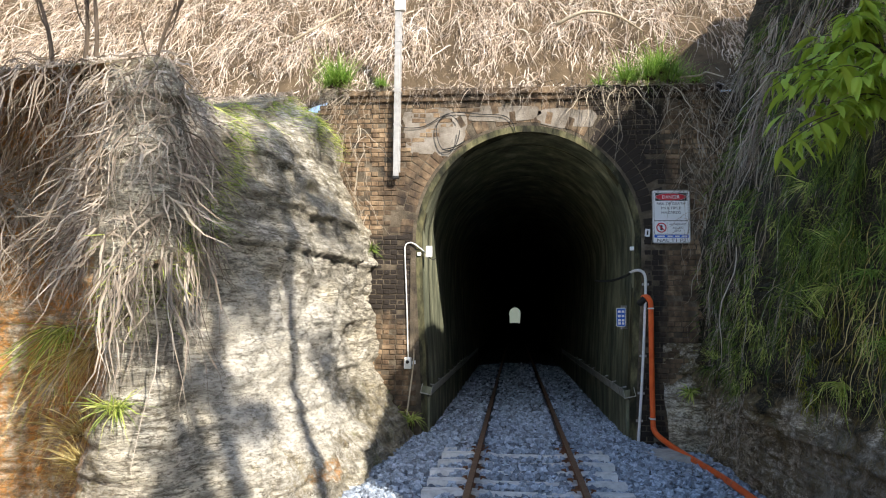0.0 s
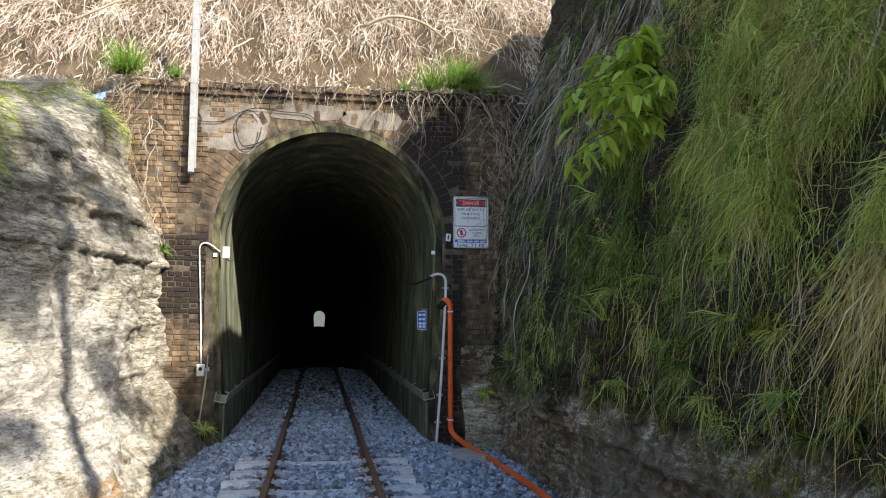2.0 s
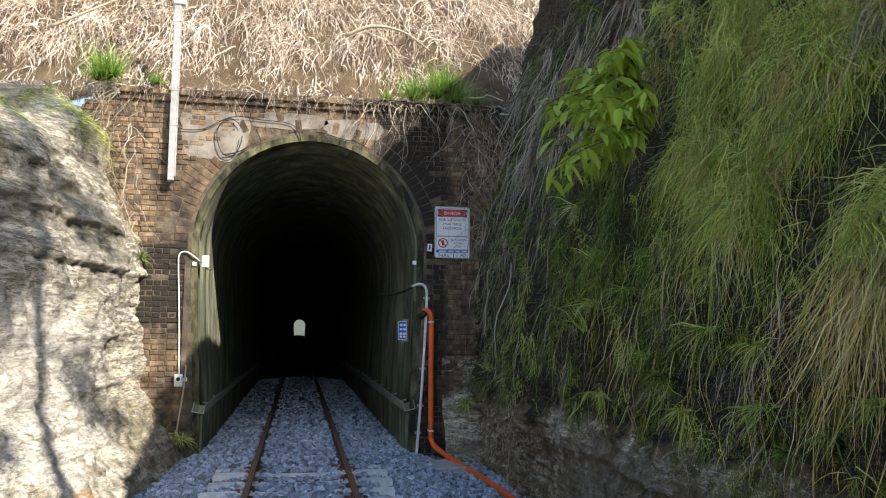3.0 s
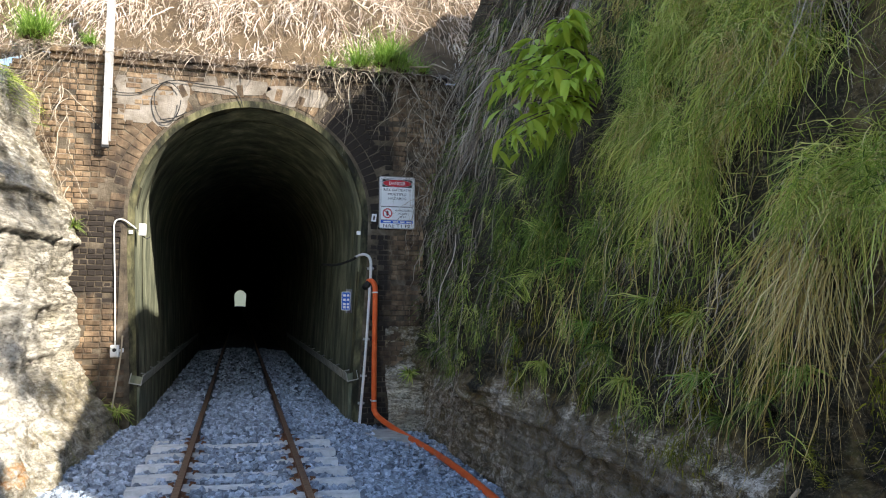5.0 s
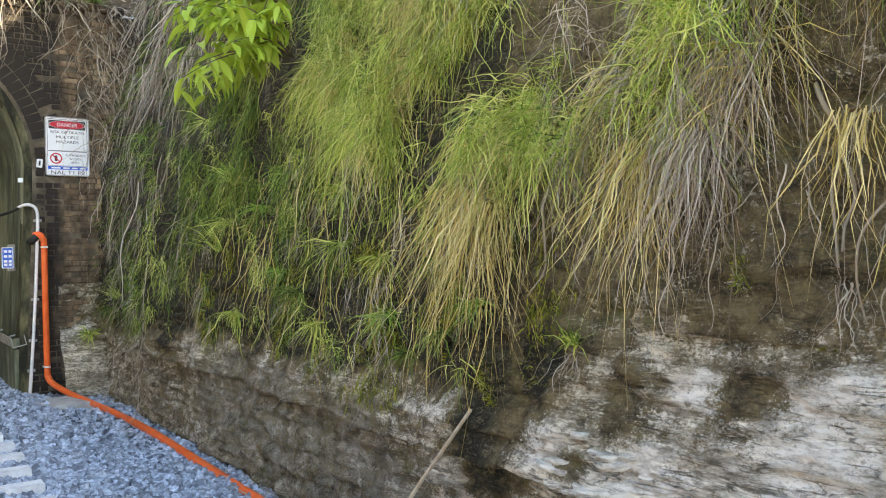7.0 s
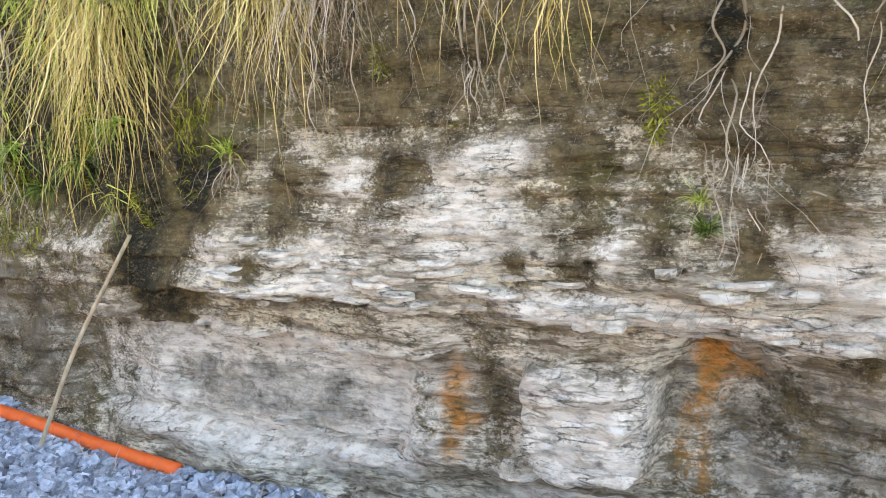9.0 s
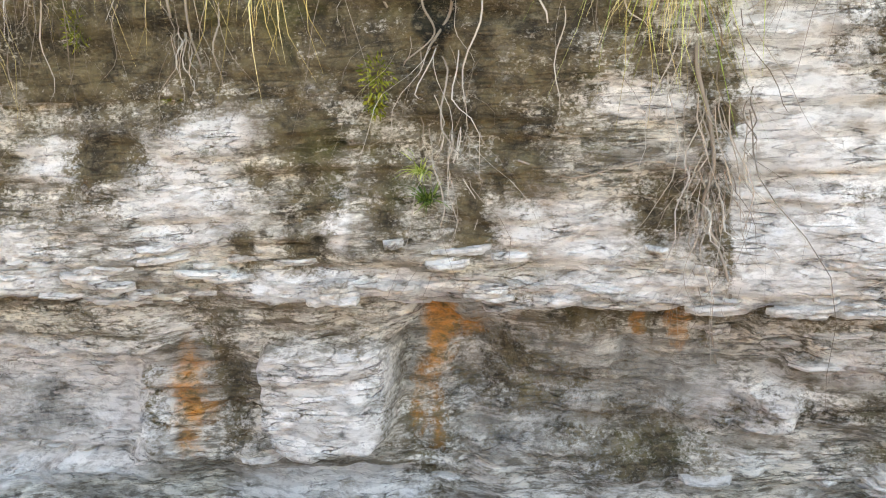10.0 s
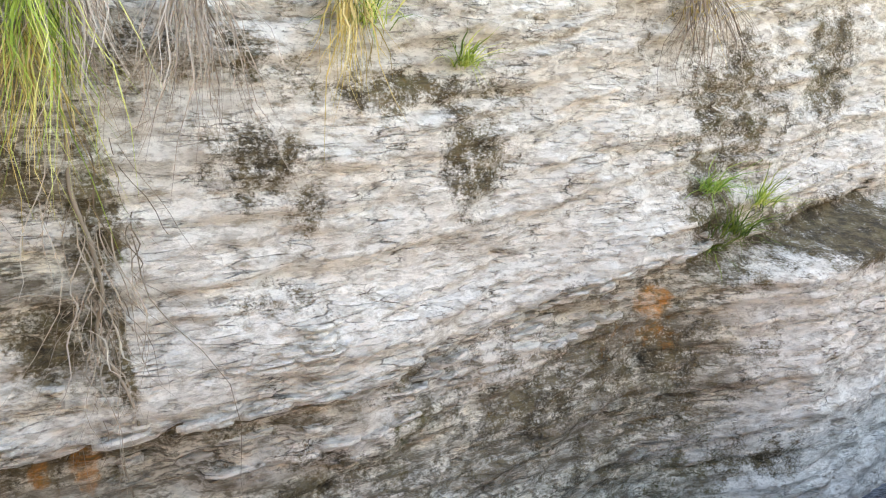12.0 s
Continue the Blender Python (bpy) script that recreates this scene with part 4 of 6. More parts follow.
def frame_ring(w, h, r, t, y0, y1, n=6):
    """A rounded frame of width t."""
    bm = bmesh.new()
    rows = []
    for ww, hh, rr in ((w, h, r), (w - 2 * t, h - 2 * t, max(0.004, r - t))):
        pts = []
        for sx, sz, a0 in ((1, 1, 0), (-1, 1, 90), (-1, -1, 180), (1, -1, 270)):
            pts += [(sx * (ww / 2 - rr) + rr * math.cos(radians(a0 + 90 * k / n)), sz * (hh / 2 - rr) + rr * math.sin(radians(a0 + 90 * k / n))) for k in range(n + 1)]
        rows.append([[bm.verts.new((x, y, z)) for x, z in pts] for y in (y0, y1)])
    m = len(rows[0][0])
    for i in range(m):
        j = (i + 1) % m
        (a0, a1), (b0, b1) = rows
        for q in ((a0[i], a0[j], b0[j], b0[i]), (a0[i], a1[i], a1[j], a0[j]), (b0[i], b0[j], b1[j], b1[i])):
            bm.faces.new(q)
    bmesh.ops.recalc_face_normals(bm, faces=bm.faces[:])
    return bm


def disc(r, y0, y1, inner=0.0, squash=1.0, n=32):
    bm = bmesh.new()
    a = [bm.verts.new((r * math.cos(2 * math.pi * k / n), y0, squash * r * math.sin(2 * math.pi * k / n))) for k in range(n)]
    if inner:
        b = [bm.verts.new((inner * math.cos(2 * math.pi * k / n), y0, squash * inner * math.sin(2 * math.pi * k / n))) for k in range(n)]
        for i in range(n):
            bm.faces.new((a[i], a[(i + 1) % n], b[(i + 1) % n], b[i]))
    else:
        bm.faces.new(a)
    ext = bmesh.ops.extrude_face_region(bm, geom=bm.faces[:])
    for v in ext["geom"]:
        if isinstance(v, bmesh.types.BMVert):
            v.co.y = y1
    bmesh.ops.recalc_face_normals(bm, faces=bm.faces[:])
    return bm


def moved(ob, x=0.0, y=0.0, z=0.0):
    ob.location = (x, y, z)
    return ob


sign = empty("warning_sign", (2.36, -0.05, 3.275), "white metal warning sign with red and blue fields on brickwork", "sign")
part("panel", rounded(0.59, 0.85, 0.035, -0.004, 0.0), MAT_PANEL, sign)
part("rim", frame_ring(0.59, 0.85, 0.035, 0.014, -0.012, -0.0035), MAT_GALV, sign, "grey metal rim")
part("upper_border", frame_ring(0.535, 0.46, 0.02, 0.006, -0.0055, -0.004), MAT_INK, sign).location = (0, 0, 0.165)
part("middle_border", frame_ring(0.535, 0.215, 0.012, 0.005, -0.0055, -0.004), MAT_INK, sign).location = (0, 0, -0.175)
part("black_field", rounded(0.49, 0.125, 0.012, -0.0055, -0.004), MAT_INK, sign).location = (0, 0, 0.315)
part("red_oval", disc(0.235, -0.0065, -0.005, squash=0.235), MAT_RED, sign).location = (0, 0, 0.315)
part("oval_outline", disc(0.243, -0.006, -0.005, 0.236, 0.245), MAT_PANEL, sign).location = (0, 0, 0.315)
letters("DANGER", 0.075, 0, 0.312, MAT_PANEL, sign, -0.0075, 0.27)
for text, z, w in (("RISK OF DEATH", 0.205, 0.44), ("MULTIPLE", 0.135, 0.3), ("HAZARDS", 0.065, 0.3)):
    letters(text, 0.058, 0, z, MAT_INK, sign, -0.005, w)
part("prohibition_ring", disc(0.08, -0.0065, -0.005, 0.062), MAT_RED, sign).location = (-0.155, 0, -0.175)
part("prohibition_bar", box(-0.07, 0.07, -0.0068, -0.005, -0.008, 0.008, m=pose(0, 0, 0, 0, 45, 0)), MAT_RED, sign).location = (-0.155, 0, -0.175)
part("pictogram", rounded(0.035, 0.085, 0.015, -0.006, -0.005), MAT_INK, sign).location = (-0.155, 0, -0.175)
for text, z, w in (("AUTHORISED", -0.125, 0.26), ("ACCESS", -0.178, 0.15), ("ONLY", -0.228, 0.1)):
    letters(text, 0.042, 0.1, z, MAT_INK, sign, -0.005, w)
part("blue_strip", box(-0.265, 0.265, -0.0055, -0.004, -0.335, -0.288), MAT_BLUE, sign)
for x, w in ((-0.16, 0.12), (-0.02, 0.09), (0.09, 0.08), (0.2, 0.09)):
    part("number_bar", box(x - w / 2, x + w / 2, -0.0065, -0.0052, -0.322, -0.302), MAT_PANEL, sign)
letters("NAL T1 P2", 0.075, 0, -0.38, MAT_INK, sign, -0.005, 0.45)
for x in (-0.2, 0.2):
    part("bolt", disc(0.012, -0.014, -0.004, n=10), MAT_GALV, sign).location = (x, 0, 0.405)
    part("bracket", box(x - 0.02, x + 0.02, 0.0, 0.05, -0.4, 0.4), MAT_GALV, sign)

plate = empty("marker_plate", (1.99, -0.045, 3.02), "small white marker plate fixed askew beside the sign", "plate")
part("plate_face", rounded(0.075, 0.12, 0.008, -0.004, 0.02), MAT_PANEL, plate)
part("plate_mark", box(-0.012, 0.012, -0.006, -0.004, -0.035, 0.035), MAT_INK, plate)
plate.rotation_euler = (0, radians(6), 0)
for x, z, s in ((1.745, 2.77, 0.06), (-1.66, 2.68, 0.055), (-1.73, 0.93, 0.06)):
    ob = part("marker_tile", rounded(s, s, 0.004, -0.012, 0.03), MAT_PANEL)
    ob.location = (x, -0.03, z)
    tagged(ob, "small white square marker tile on the portal's edge", "marker", "markers round the arch")

blue = empty("blue_sign", (1.60, 0.22, 1.68), "small blue sign with white writing on the tunnel lining", "sign")
blue.rotation_euler = (0, 0, radians(-52))
part("panel", rounded(0.2, 0.3, 0.015, -0.006, 0.0), MAT_BLUE, blue)
part("rim", frame_ring(0.2, 0.3, 0.015, 0.01, -0.010, -0.005), MAT_PANEL, blue)
for z in (0.09, 0.02, -0.05, -0.1):
    for x, w in ((-0.035, 0.06), (0.045, 0.05)):
        part("writing_bar", box(x - w / 2, x + w / 2, -0.008, -0.0055, z - 0.018, z + 0.018), MAT_PANEL, blue)
part("mount", box(-0.015, 0.015, 0.0, 0.12, -0.19, 0.19, 0.003), MAT_GALV, blue)

# white pipe over the corner and down into the ballast
pipe = empty("white_pipe", (1.78, -0.06, -0.3), "white plastic service pipe bent into the tunnel", "pipe")
line_ = smooth_line([(-0.06, 0.12, 2.69), (0.02, 0.0, 2.72), (0.1, -0.005, 2.71), (0.15, -0.01, 2.65), (0.165, -0.01, 2.5), (0.14, -0.005, 1.9), (0.09, 0, 1.0), (0.02, 0.0, 0.05), (0.02, 0, -0.1)], 5)
part("pipe_run", tube(line_, 0.022, 10), MAT_WHITE, pipe, smooth=True)
for z in (2.5, 1.35, 0.85, 0.45):
    p = min(line_, key=lambda q: abs(q.z - z))
    part("clip", box(p.x - 0.05, p.x + 0.05, p.y - 0.008, p.y + 0.09, p.z - 0.018, p.z + 0.018, 0.004), MAT_GALV, pipe)
part("dark_cable", tube(smooth_line([(-0.5, 1.1, 2.6), (-0.3, 0.55, 2.58), (-0.12, 0.2, 2.64), (-0.05, 0.1, 2.69)], 5), 0.02, 8), MAT_BLACK, pipe, "black cable running into the tunnel")

# orange conduit
con = empty("orange_conduit", (1.95, -0.08, -0.3), "bright orange plastic conduit bent down onto the ballast", "conduit")
route = [(-0.05, 0.03, 2.29), (0.0, -0.03, 2.3), (0.045, -0.05, 2.24), (0.06, -0.05, 2.1), (0.06, -0.05, 1.2), (0.065, -0.05, 0.38), (0.075, -0.08, 0.26), (0.13, -0.2, 0.17), (0.3, -0.75, 0.06)]
for y, x in ((-2.0, 2.46), (-3.4, 2.5), (-5.0, 2.5), (-6.6, 2.52), (-7.6, 2.55), (-8.5, 2.57), (-9.05, 2.56)):
    route.append((x - 1.95, y + 0.08, bed_z(x, y) + 0.345 + 0.015 * math.sin(y * 3)))
part("conduit_run", tube(smooth_line(route, 7), 0.042, 12), MAT_ORANGE, con, smooth=True)
part("rubber_gland", tube([(-0.09, 0.08, 2.2), (-0.05, 0.02, 2.24), (-0.02, 0.0, 2.29)], 0.055, 10), MAT_BLACK, con, "black rubber gland", True)
for z in (2.12, 0.42):
    part("joint_clip", box(0.02, 0.1, -0.1, 0.05, z - 0.012, z + 0.012, 0.003), MAT_WHITE, con)
bit = part("conduit_offcut", tube([(-0.05, 0, 0), (0.05, 0.02, 0.0)], 0.03, 8), MAT_ORANGE)
bit.location = (2.12, -1.25, bed_z(2.12, -1.25) + 0.06)
tagged(bit, "broken orange plastic offcut lying on a slab", "litter")
slab = part("concrete_slab", box(1.68, 2.36, -1.32, -0.62, -0.42, -0.245, 0.02), MAT_SLAB)
tagged(slab, "flat grey concrete cover slab sunk in the ballast", "slab")

# tall duct on the portal's upper corner
duct = empty("cable_duct", (-2.04, -0.16, 3.9), "tall grey steel cable duct standing up past the coping", "duct")
part("duct_body", box(-0.045, 0.045, -0.03, 0.03, 0.04, 3.0, 0.006), MAT_GALV, duct)
part("duct_edge", box(0.047, 0.068, -0.02, 0.03, 0.1, 2.9, 0.004), MAT_GALV, duct)
for z in (0.9, 1.45, 2.3, 2.55):
    part("strap", box(-0.05, 0.072, -0.036, 0.16, z - 0.012, z + 0.012, 0.003), MAT_GALV, duct)
part("end_cap", box(-0.05, 0.05, -0.034, 0.034, 0.0, 0.045, 0.006), MAT_BLACK, duct)
part("top_box", box(-0.05, 0.12, -0.06, 0.06, 2.82, 3.1, 0.012), MAT_WHITE, duct, "white junction box")
# thin cables looped across the spandrel
loop = empty("cable_loop", (-1.2, -0.06, 4.65), "slack black cable coiled on the brick over the arch", "cable")
c = [(-0.82, 0.0, 0.2), (-0.7, 0, 0.12), (-0.4, 0, 0.14), (-0.1, -0.01, 0.3), (0.1, -0.01, 0.36), (0.5, 0, 0.33), (0.9, 0, 0.3), (1.05, 0, 0.18), (1.1, 0.02, 0.03)]
part("cable_run", tube(smooth_line(c, 6), 0.007, 6), MAT_BLACK, loop)
part("coil", tube([(0.0 + 0.19 * math.cos(a) * (1 + 0.06 * math.sin(3 * a)), -0.015 - 0.004 * a, 0.02 + 0.3 * math.sin(a)) for a in np.linspace(0.6, 6.4, 34)], 0.008, 6), MAT_BLACK, loop)
part("coil_tail", tube(smooth_line([(-0.1, -0.02, -0.26), (0.1, -0.02, -0.22), (0.28, -0.01, -0.12)], 5), 0.009, 6), MAT_BLACK, loop)

# conduit and box beside the mouth
lc = empty("white_conduit", (-1.85, -0.05, 0.85), "thin white conduit with a junction box beside the arch", "conduit")
part("conduit_run", tube(smooth_line([(0.28, 0.1, 1.86), (0.2, 0.0, 1.93), (0.1, 0, 2.0), (0.02, 0, 2.01), (-0.035, 0, 1.96), (-0.04, 0, 1.8), (0.0, 0, 1.0), (0.03, 0, 0.15)], 5), 0.011, 8), MAT_WHITE, lc, smooth=True)
jb = part("junction_box", box(-0.03, 0.09, -0.05, 0.06, -0.02, 0.16, 0.012), MAT_WHITE, lc, "white junction box")
part("box_lid", box(-0.02, 0.08, -0.062, -0.05, 0.0, 0.14, 0.004), MAT_WHITE, jb)
part("box_cover", disc(0.028, -0.07, -0.062, n=14), MAT_BLACK, jb).location = (0.03, 0, 0.09)
lamp = empty("lamp_box", (-1.5, 0.0, 2.72), "small white sensor box on the arch's edge", "sensor box")
part("housing", box(-0.05, 0.05, -0.06, 0.06, -0.09, 0.09, 0.012), MAT_WHITE, lamp)
part("cable_tail", tube(smooth_line([(0.0, 0, -0.09), (0.06, 0.02, -0.13), (0.1, 0.06, -0.1)], 4), 0.008, 6), MAT_BLACK, lamp)
post = part("backing_board", box(-1.80, -1.72, -0.045, 0.02, 0.95, 2.62, 0.004), MAT_MORTAR)
tagged(post, "narrow grey weathered board behind the conduit", "board")
rod = part("rusty_rod", tube(smooth_line([(-1.72, -0.06, 1.15), (-1.74, -0.08, 0.8), (-1.82, -0.14, 0.1), (-1.88, -0.2, -0.36)], 5), 0.013, 6), MAT_WOOD)
tagged(rod, "thin brown rod leaning from the wall into the ballast", "rod")

# cable trays along both sides of the tunnel
for side, x0 in ((-1, -1.52), (1, 1.68)):
    tray = empty("cable_tray", (x0, 0, 0.5), "dirty white steel cable tray along the tunnel wall", "cable tray", "trays in the tunnel")
    part("tray_base", box(-0.09, 0.09, -0.02, 16, -0.075, -0.06), MAT_TRAY, tray)
    for dx in (-0.09, 0.078):
        part("tray_side", box(dx, dx + 0.012, -0.02, 16, -0.06, 0.075, 0.002), MAT_TRAY, tray)
    part("tray_end", box(-0.078, 0.078, -0.012, 0.0, -0.06, 0.05), MAT_LINING, tray)
    for k in range(9):
        part("tray_rung", box(-0.078, 0.078, 0.5 + 1.2 * k, 0.54 + 1.2 * k, 0.035, 0.05), MAT_TRAY, tray)
    tray.rotation_euler = (0, radians(-12 * side), 0)
    # the dark plinth below it
    pl = part("wall_plinth", box(x0 - 0.16 if side < 0 else x0 - 0.05, x0 + 0.05 if side < 0 else x0 + 0.16, 0.06, 40, -0.5, 0.38, 0.02), MAT_LINING)
    tagged(pl, "dark concrete plinth at the foot of the tunnel wall", "plinth", kind="structure")


# bleached stick leaning on the right cliff
stick = part("leaning_stick", tube(smooth_line([(2.42, -8.05, bed_z(2.42, -8.05) + 0.01), (2.5, -8.5, 0.12), (2.58, -9.06, 0.78)], 6), 0.014, 7, [1.0 - 0.02 * k for k in range(13)]), MAT_WOOD)
tagged(stick, "bleached bare stick leaning against the cliff", "stick")
st = part("white_stone", box(-0.05, 0.05, -0.04, 0.04, -0.06, 0.08, 0.025, pose(2.52, -10.55, -0.5, 12, 25, 20)), MAT_SLAB)
tagged(st, "small pale stone at the foot of the cliff", "stone")

# ---- plants ----
def blades(name, roots, ways, lengths, widths, droop, material, segs=4, seed=1, curl=0.25, label="", category="grass", kind="stuff", parent=None, wiggle=0.0):
    """Many narrow blades in one mesh: each leaves its root along its way and bends down by its droop."""
    r = np.random.default_rng(seed)
    roots, ways = np.asarray(roots, float), np.asarray(ways, float)
    n = len(roots)
    ways = ways / np.linalg.norm(ways, axis=1, keepdims=True)
    side = np.cross(ways, r.normal(size=(n, 3)))
    side /= np.linalg.norm(side, axis=1, keepdims=True)
    bend = r.normal(size=(n, 3)).clip(-1.3, 1.3) * curl
    over, phase = np.cross(side, ways), r.uniform(0, 6.28, n)
    L, Wd, D = (np.broadcast_to(np.asarray(v, float), (n,)) for v in (lengths, widths, droop))
    pts = []
    for k in range(segs + 1):
        t = k / segs
        c = roots + ways * (L * t)[:, None] + bend * (L * t * t)[:, None]
        c[:, 2] -= D * L * t * t
        if wiggle:
            c += side * (wiggle * L * t * np.sin(phase + 9 * t))[:, None] + over * (wiggle * L * t * np.cos(1.7 * phase + 7 * t))[:, None]
        w = (Wd * (1 - t ** 1.5) * (0.6 + 0.8 * t if t < 0.5 else 1.0) + 0.0006)[:, None] * side * 0.5
        pts += [c - w, c + w]
    v = np.stack(pts, 1).reshape(-1, 3)
    m = 2 * (segs + 1)
    base = (np.arange(n) * m)[:, None, None]
    q = np.array([[2 * k, 2 * k + 1, 2 * k + 3, 2 * k + 2] for k in range(segs)])[None]
    f = (base + q).reshape(-1, 4)
    me = bpy.data.meshes.new(name)
    me.vertices.add(len(v))
    me.vertices.foreach_set("co", v.ravel())
    me.loops.add(f.size)
    me.loops.foreach_set("vertex_index", f.ravel().astype(np.int32))
    me.polygons.add(len(f))
    me.polygons.foreach_set("loop_start", (np.arange(len(f)) * 4).astype(np.int32))
    me.update(calc_edges=True)
    me.polygons.foreach_set("use_smooth", [True] * len(f))
    me.materials.append(material)
    ob = new(name, me)
    if parent:
        ob.parent = parent
        return tagged(ob, label)
    return tagged(ob, label, category, kind=kind)


R = np.random.default_rng(17)


def clumped(n, make, clumps, spread):
    """Roots gathered round clump centres that make() draws."""
    cs = [np.array(make()) for _ in range(clumps)]
    return [cs[i] + R.normal(size=2) * spread for i in R.integers(0, clumps, n)]


# dead grass curtain on the hill over the portal
roots, ways = [], []
for x, y in clumped(30000, lambda: (R.uniform(-12.5, 4.6), 0.3 + 4.0 * R.random()), 640, 0.14):
    y = max(0.36, y)
    roots.append((x, y, hill_z(x, y) + R.uniform(-0.02, 0.12)))
    ways.append((R.normal() * 0.3, -0.3 - 0.3 * R.random(), 0.2 - 1.1 * R.random()))
n = len(roots)
short = np.where(np.array(roots)[:, 1] < 1.1, 0.36, 1.0)
blades("dead_grass", roots, ways, short * R.uniform(0.25, 0.8, n), R.uniform(0.006, 0.027, n), R.uniform(0.4, 1.1, n), MAT_DEAD, 5, 2, 0.32, "straw-coloured dead grass hanging down the hillside", wiggle=0.08)
# fallen stalks lying across it
roots, ways = [], []
for _ in range(700):
    x, y = R.uniform(-9, 4), 1.1 + 3.3 * R.random()
    roots.append((x, y - 0.12, hill_z(x, y) + 0.18))
    ways.append((R.normal(), -0.3, R.normal() * 0.8 - 0.2))
blades("dead_stalks", roots, ways, R.uniform(0.5, 1.5, 700), R.uniform(0.007, 0.018, 700), 0.15, MAT_GREYDEAD, 4, 3, 0.12, "bleached dry stalks lying across the dead grass")
# fringe over the coping
roots, ways = [], []
for _ in range(2600):
    x = R.uniform(-3.4, 3.3)
    roots.append((x, R.uniform(-0.1, 0.4), 5.38 + 0.06 * R.random()))
    ways.append((R.normal() * 0.6, -0.6 - 0.4 * R.random(), R.uniform(-0.2, 0.7)))
blades("coping_fringe", roots, ways, R.uniform(0.12, 0.42, 2600), R.uniform(0.008, 0.02, 2600), R.uniform(0.3, 1.3, 2600), MAT_GREYDEAD, 3, 4, 0.4, "matted dry growth over the portal's coping")
# trailing stems down the portal's two upper corners
roots, ways, ln = [], [], []
for _ in range(520):
    x = R.choice([R.uniform(-3.4, -2.5), R.uniform(2.5, 3.2), R.uniform(0.9, 3.2)], p=[0.4, 0.45, 0.15])
    roots.append((x, -0.06 - 0.12 * R.random(), R.uniform(3.0, 5.4) if abs(x) > 2.5 else 5.35))
    ways.append((R.normal() * 0.35, -0.25 - 0.25 * R.random(), -0.6 * R.random()))
    ln.append(R.uniform(0.2, 0.9))
blades("trailing_stems", roots, ways, ln, R.uniform(0.008, 0.018, 520), R.uniform(0.5, 1.0, 520), MAT_ROOT, 8, 5, 0.25, "dry stems trailing down the portal's corners", wiggle=0.1)

# dead fronds on the left rock and over the hollow beside it
roots, ways, ln = [], [], []
EDGE = [(0.0, 4.85), (1.2, 4.95), (2.6, 4.95), (3.9, 4.6), (4.9, 4.3), (5.5, 3.6), (6.0, 2.9), (6.6, 2.4), (7.2, 2.0), (8.0, 2.1), (20, 2.0)]
for _ in range(14000):
    s = R.uniform(0.2, 12.5)
    lo, t = float(np.interp(s, *zip(*EDGE))), left_top(s)
    z = lo + (t + 0.9 - lo) * R.random() ** 0.8
    p, back = left_at(s)
    q = left_place(s, z)
    roots.append((q[0], q[1], q[2] + 0.04))
    ways.append((-back.x * 0.35 + R.normal() * 0.45, -back.y * 0.35 + R.normal() * 0.45, 0.3 - 1.2 * R.random()))
    ln.append(R.uniform(0.12, 0.5) if s > 5.6 else R.uniform(0.08, 0.28))
n = len(roots)
blades("dead_fronds", roots, ways, ln, R.uniform(0.006, 0.032, n), R.uniform(0.5, 1.2, n), MAT_GREYDEAD, 6, 6, 0.5, "grey-brown dead fronds matted over the rock's edge", wiggle=0.13)
# dark soil mat under them
roots, ways, ln = [], [], []
for _ in range(2600):
    s = R.uniform(0.4, 7.5)
    lo = float(np.interp(s, *zip(*EDGE)))
    z = lo - 0.25 + R.normal() * 0.2
    p, back = left_at(s)
    q = left_place(s, z)
    roots.append(q)
    ways.append((-back.x + R.normal() * 0.4, -back.y + R.normal() * 0.4, 0.3 - 0.6 * R.random()))
    ln.append(R.uniform(0.06, 0.2))
n = len(roots)
blades("edge_weeds", roots, ways, ln, R.uniform(0.006, 0.014, n), R.uniform(0.2, 0.9, n), MAT_GRASS, 3, 7, 0.4, "short green weeds along the edge of the rock")


def tuft(at, n, length, spread, material, seed, name, label, width=(0.006, 0.014), up=0.9, lean=(0, -0.4), droop=(0.3, 1.0), segs=5, wiggle=0.06, crown=0.13):
    """A plant of blades springing from one root, with a short dark crown."""
    r = np.random.default_rng(seed)
    a = empty(name, at, label, "plant")
    d = r.normal(size=(n, 3)) * (spread, spread, 0.3) + (lean[0], lean[1], up)
    blades("foliage", r.normal(size=(n, 3)) * 0.12 * length * (1, 1, 0.3), d, r.uniform(0.4, 1.0, n) * length, r.uniform(*width, n), r.uniform(*droop, n), material, segs, seed, 0.35, parent=a, wiggle=wiggle)
    bm = bmesh.new()
    bmesh.ops.create_icosphere(bm, subdivisions=2, radius=crown * length)
    for v in bm.verts:
        v.co *= 1 + 0.4 * noise.noise(v.co * 30 + Vector(at))
        v.co.z *= 0.6
    part("crown", bm, MAT_SOIL, a)
    return a


# green tufts on top of the portal
for k, (x, z) in enumerate(((-3.15, 5.5), (-3.0, 5.55), (-2.3, 5.45), (1.25, 5.42), (1.7, 5.46), (2.05, 5.5), (2.4, 5.48), (2.75, 5.44), (2.2, 5.6))):
    big = k in (0, 1, 4, 5, 6, 8)
    tuft((x, -0.05 - 0.05 * (k % 3), z), 330 if big else 130, 0.62 if big else 0.34, 0.5, MAT_FRESH, 100 + k, "grass_tuft", "fresh green grass tuft growing on the portal's top", (0.008, 0.018), 1.0, (0, -0.25), (0.2, 0.8))
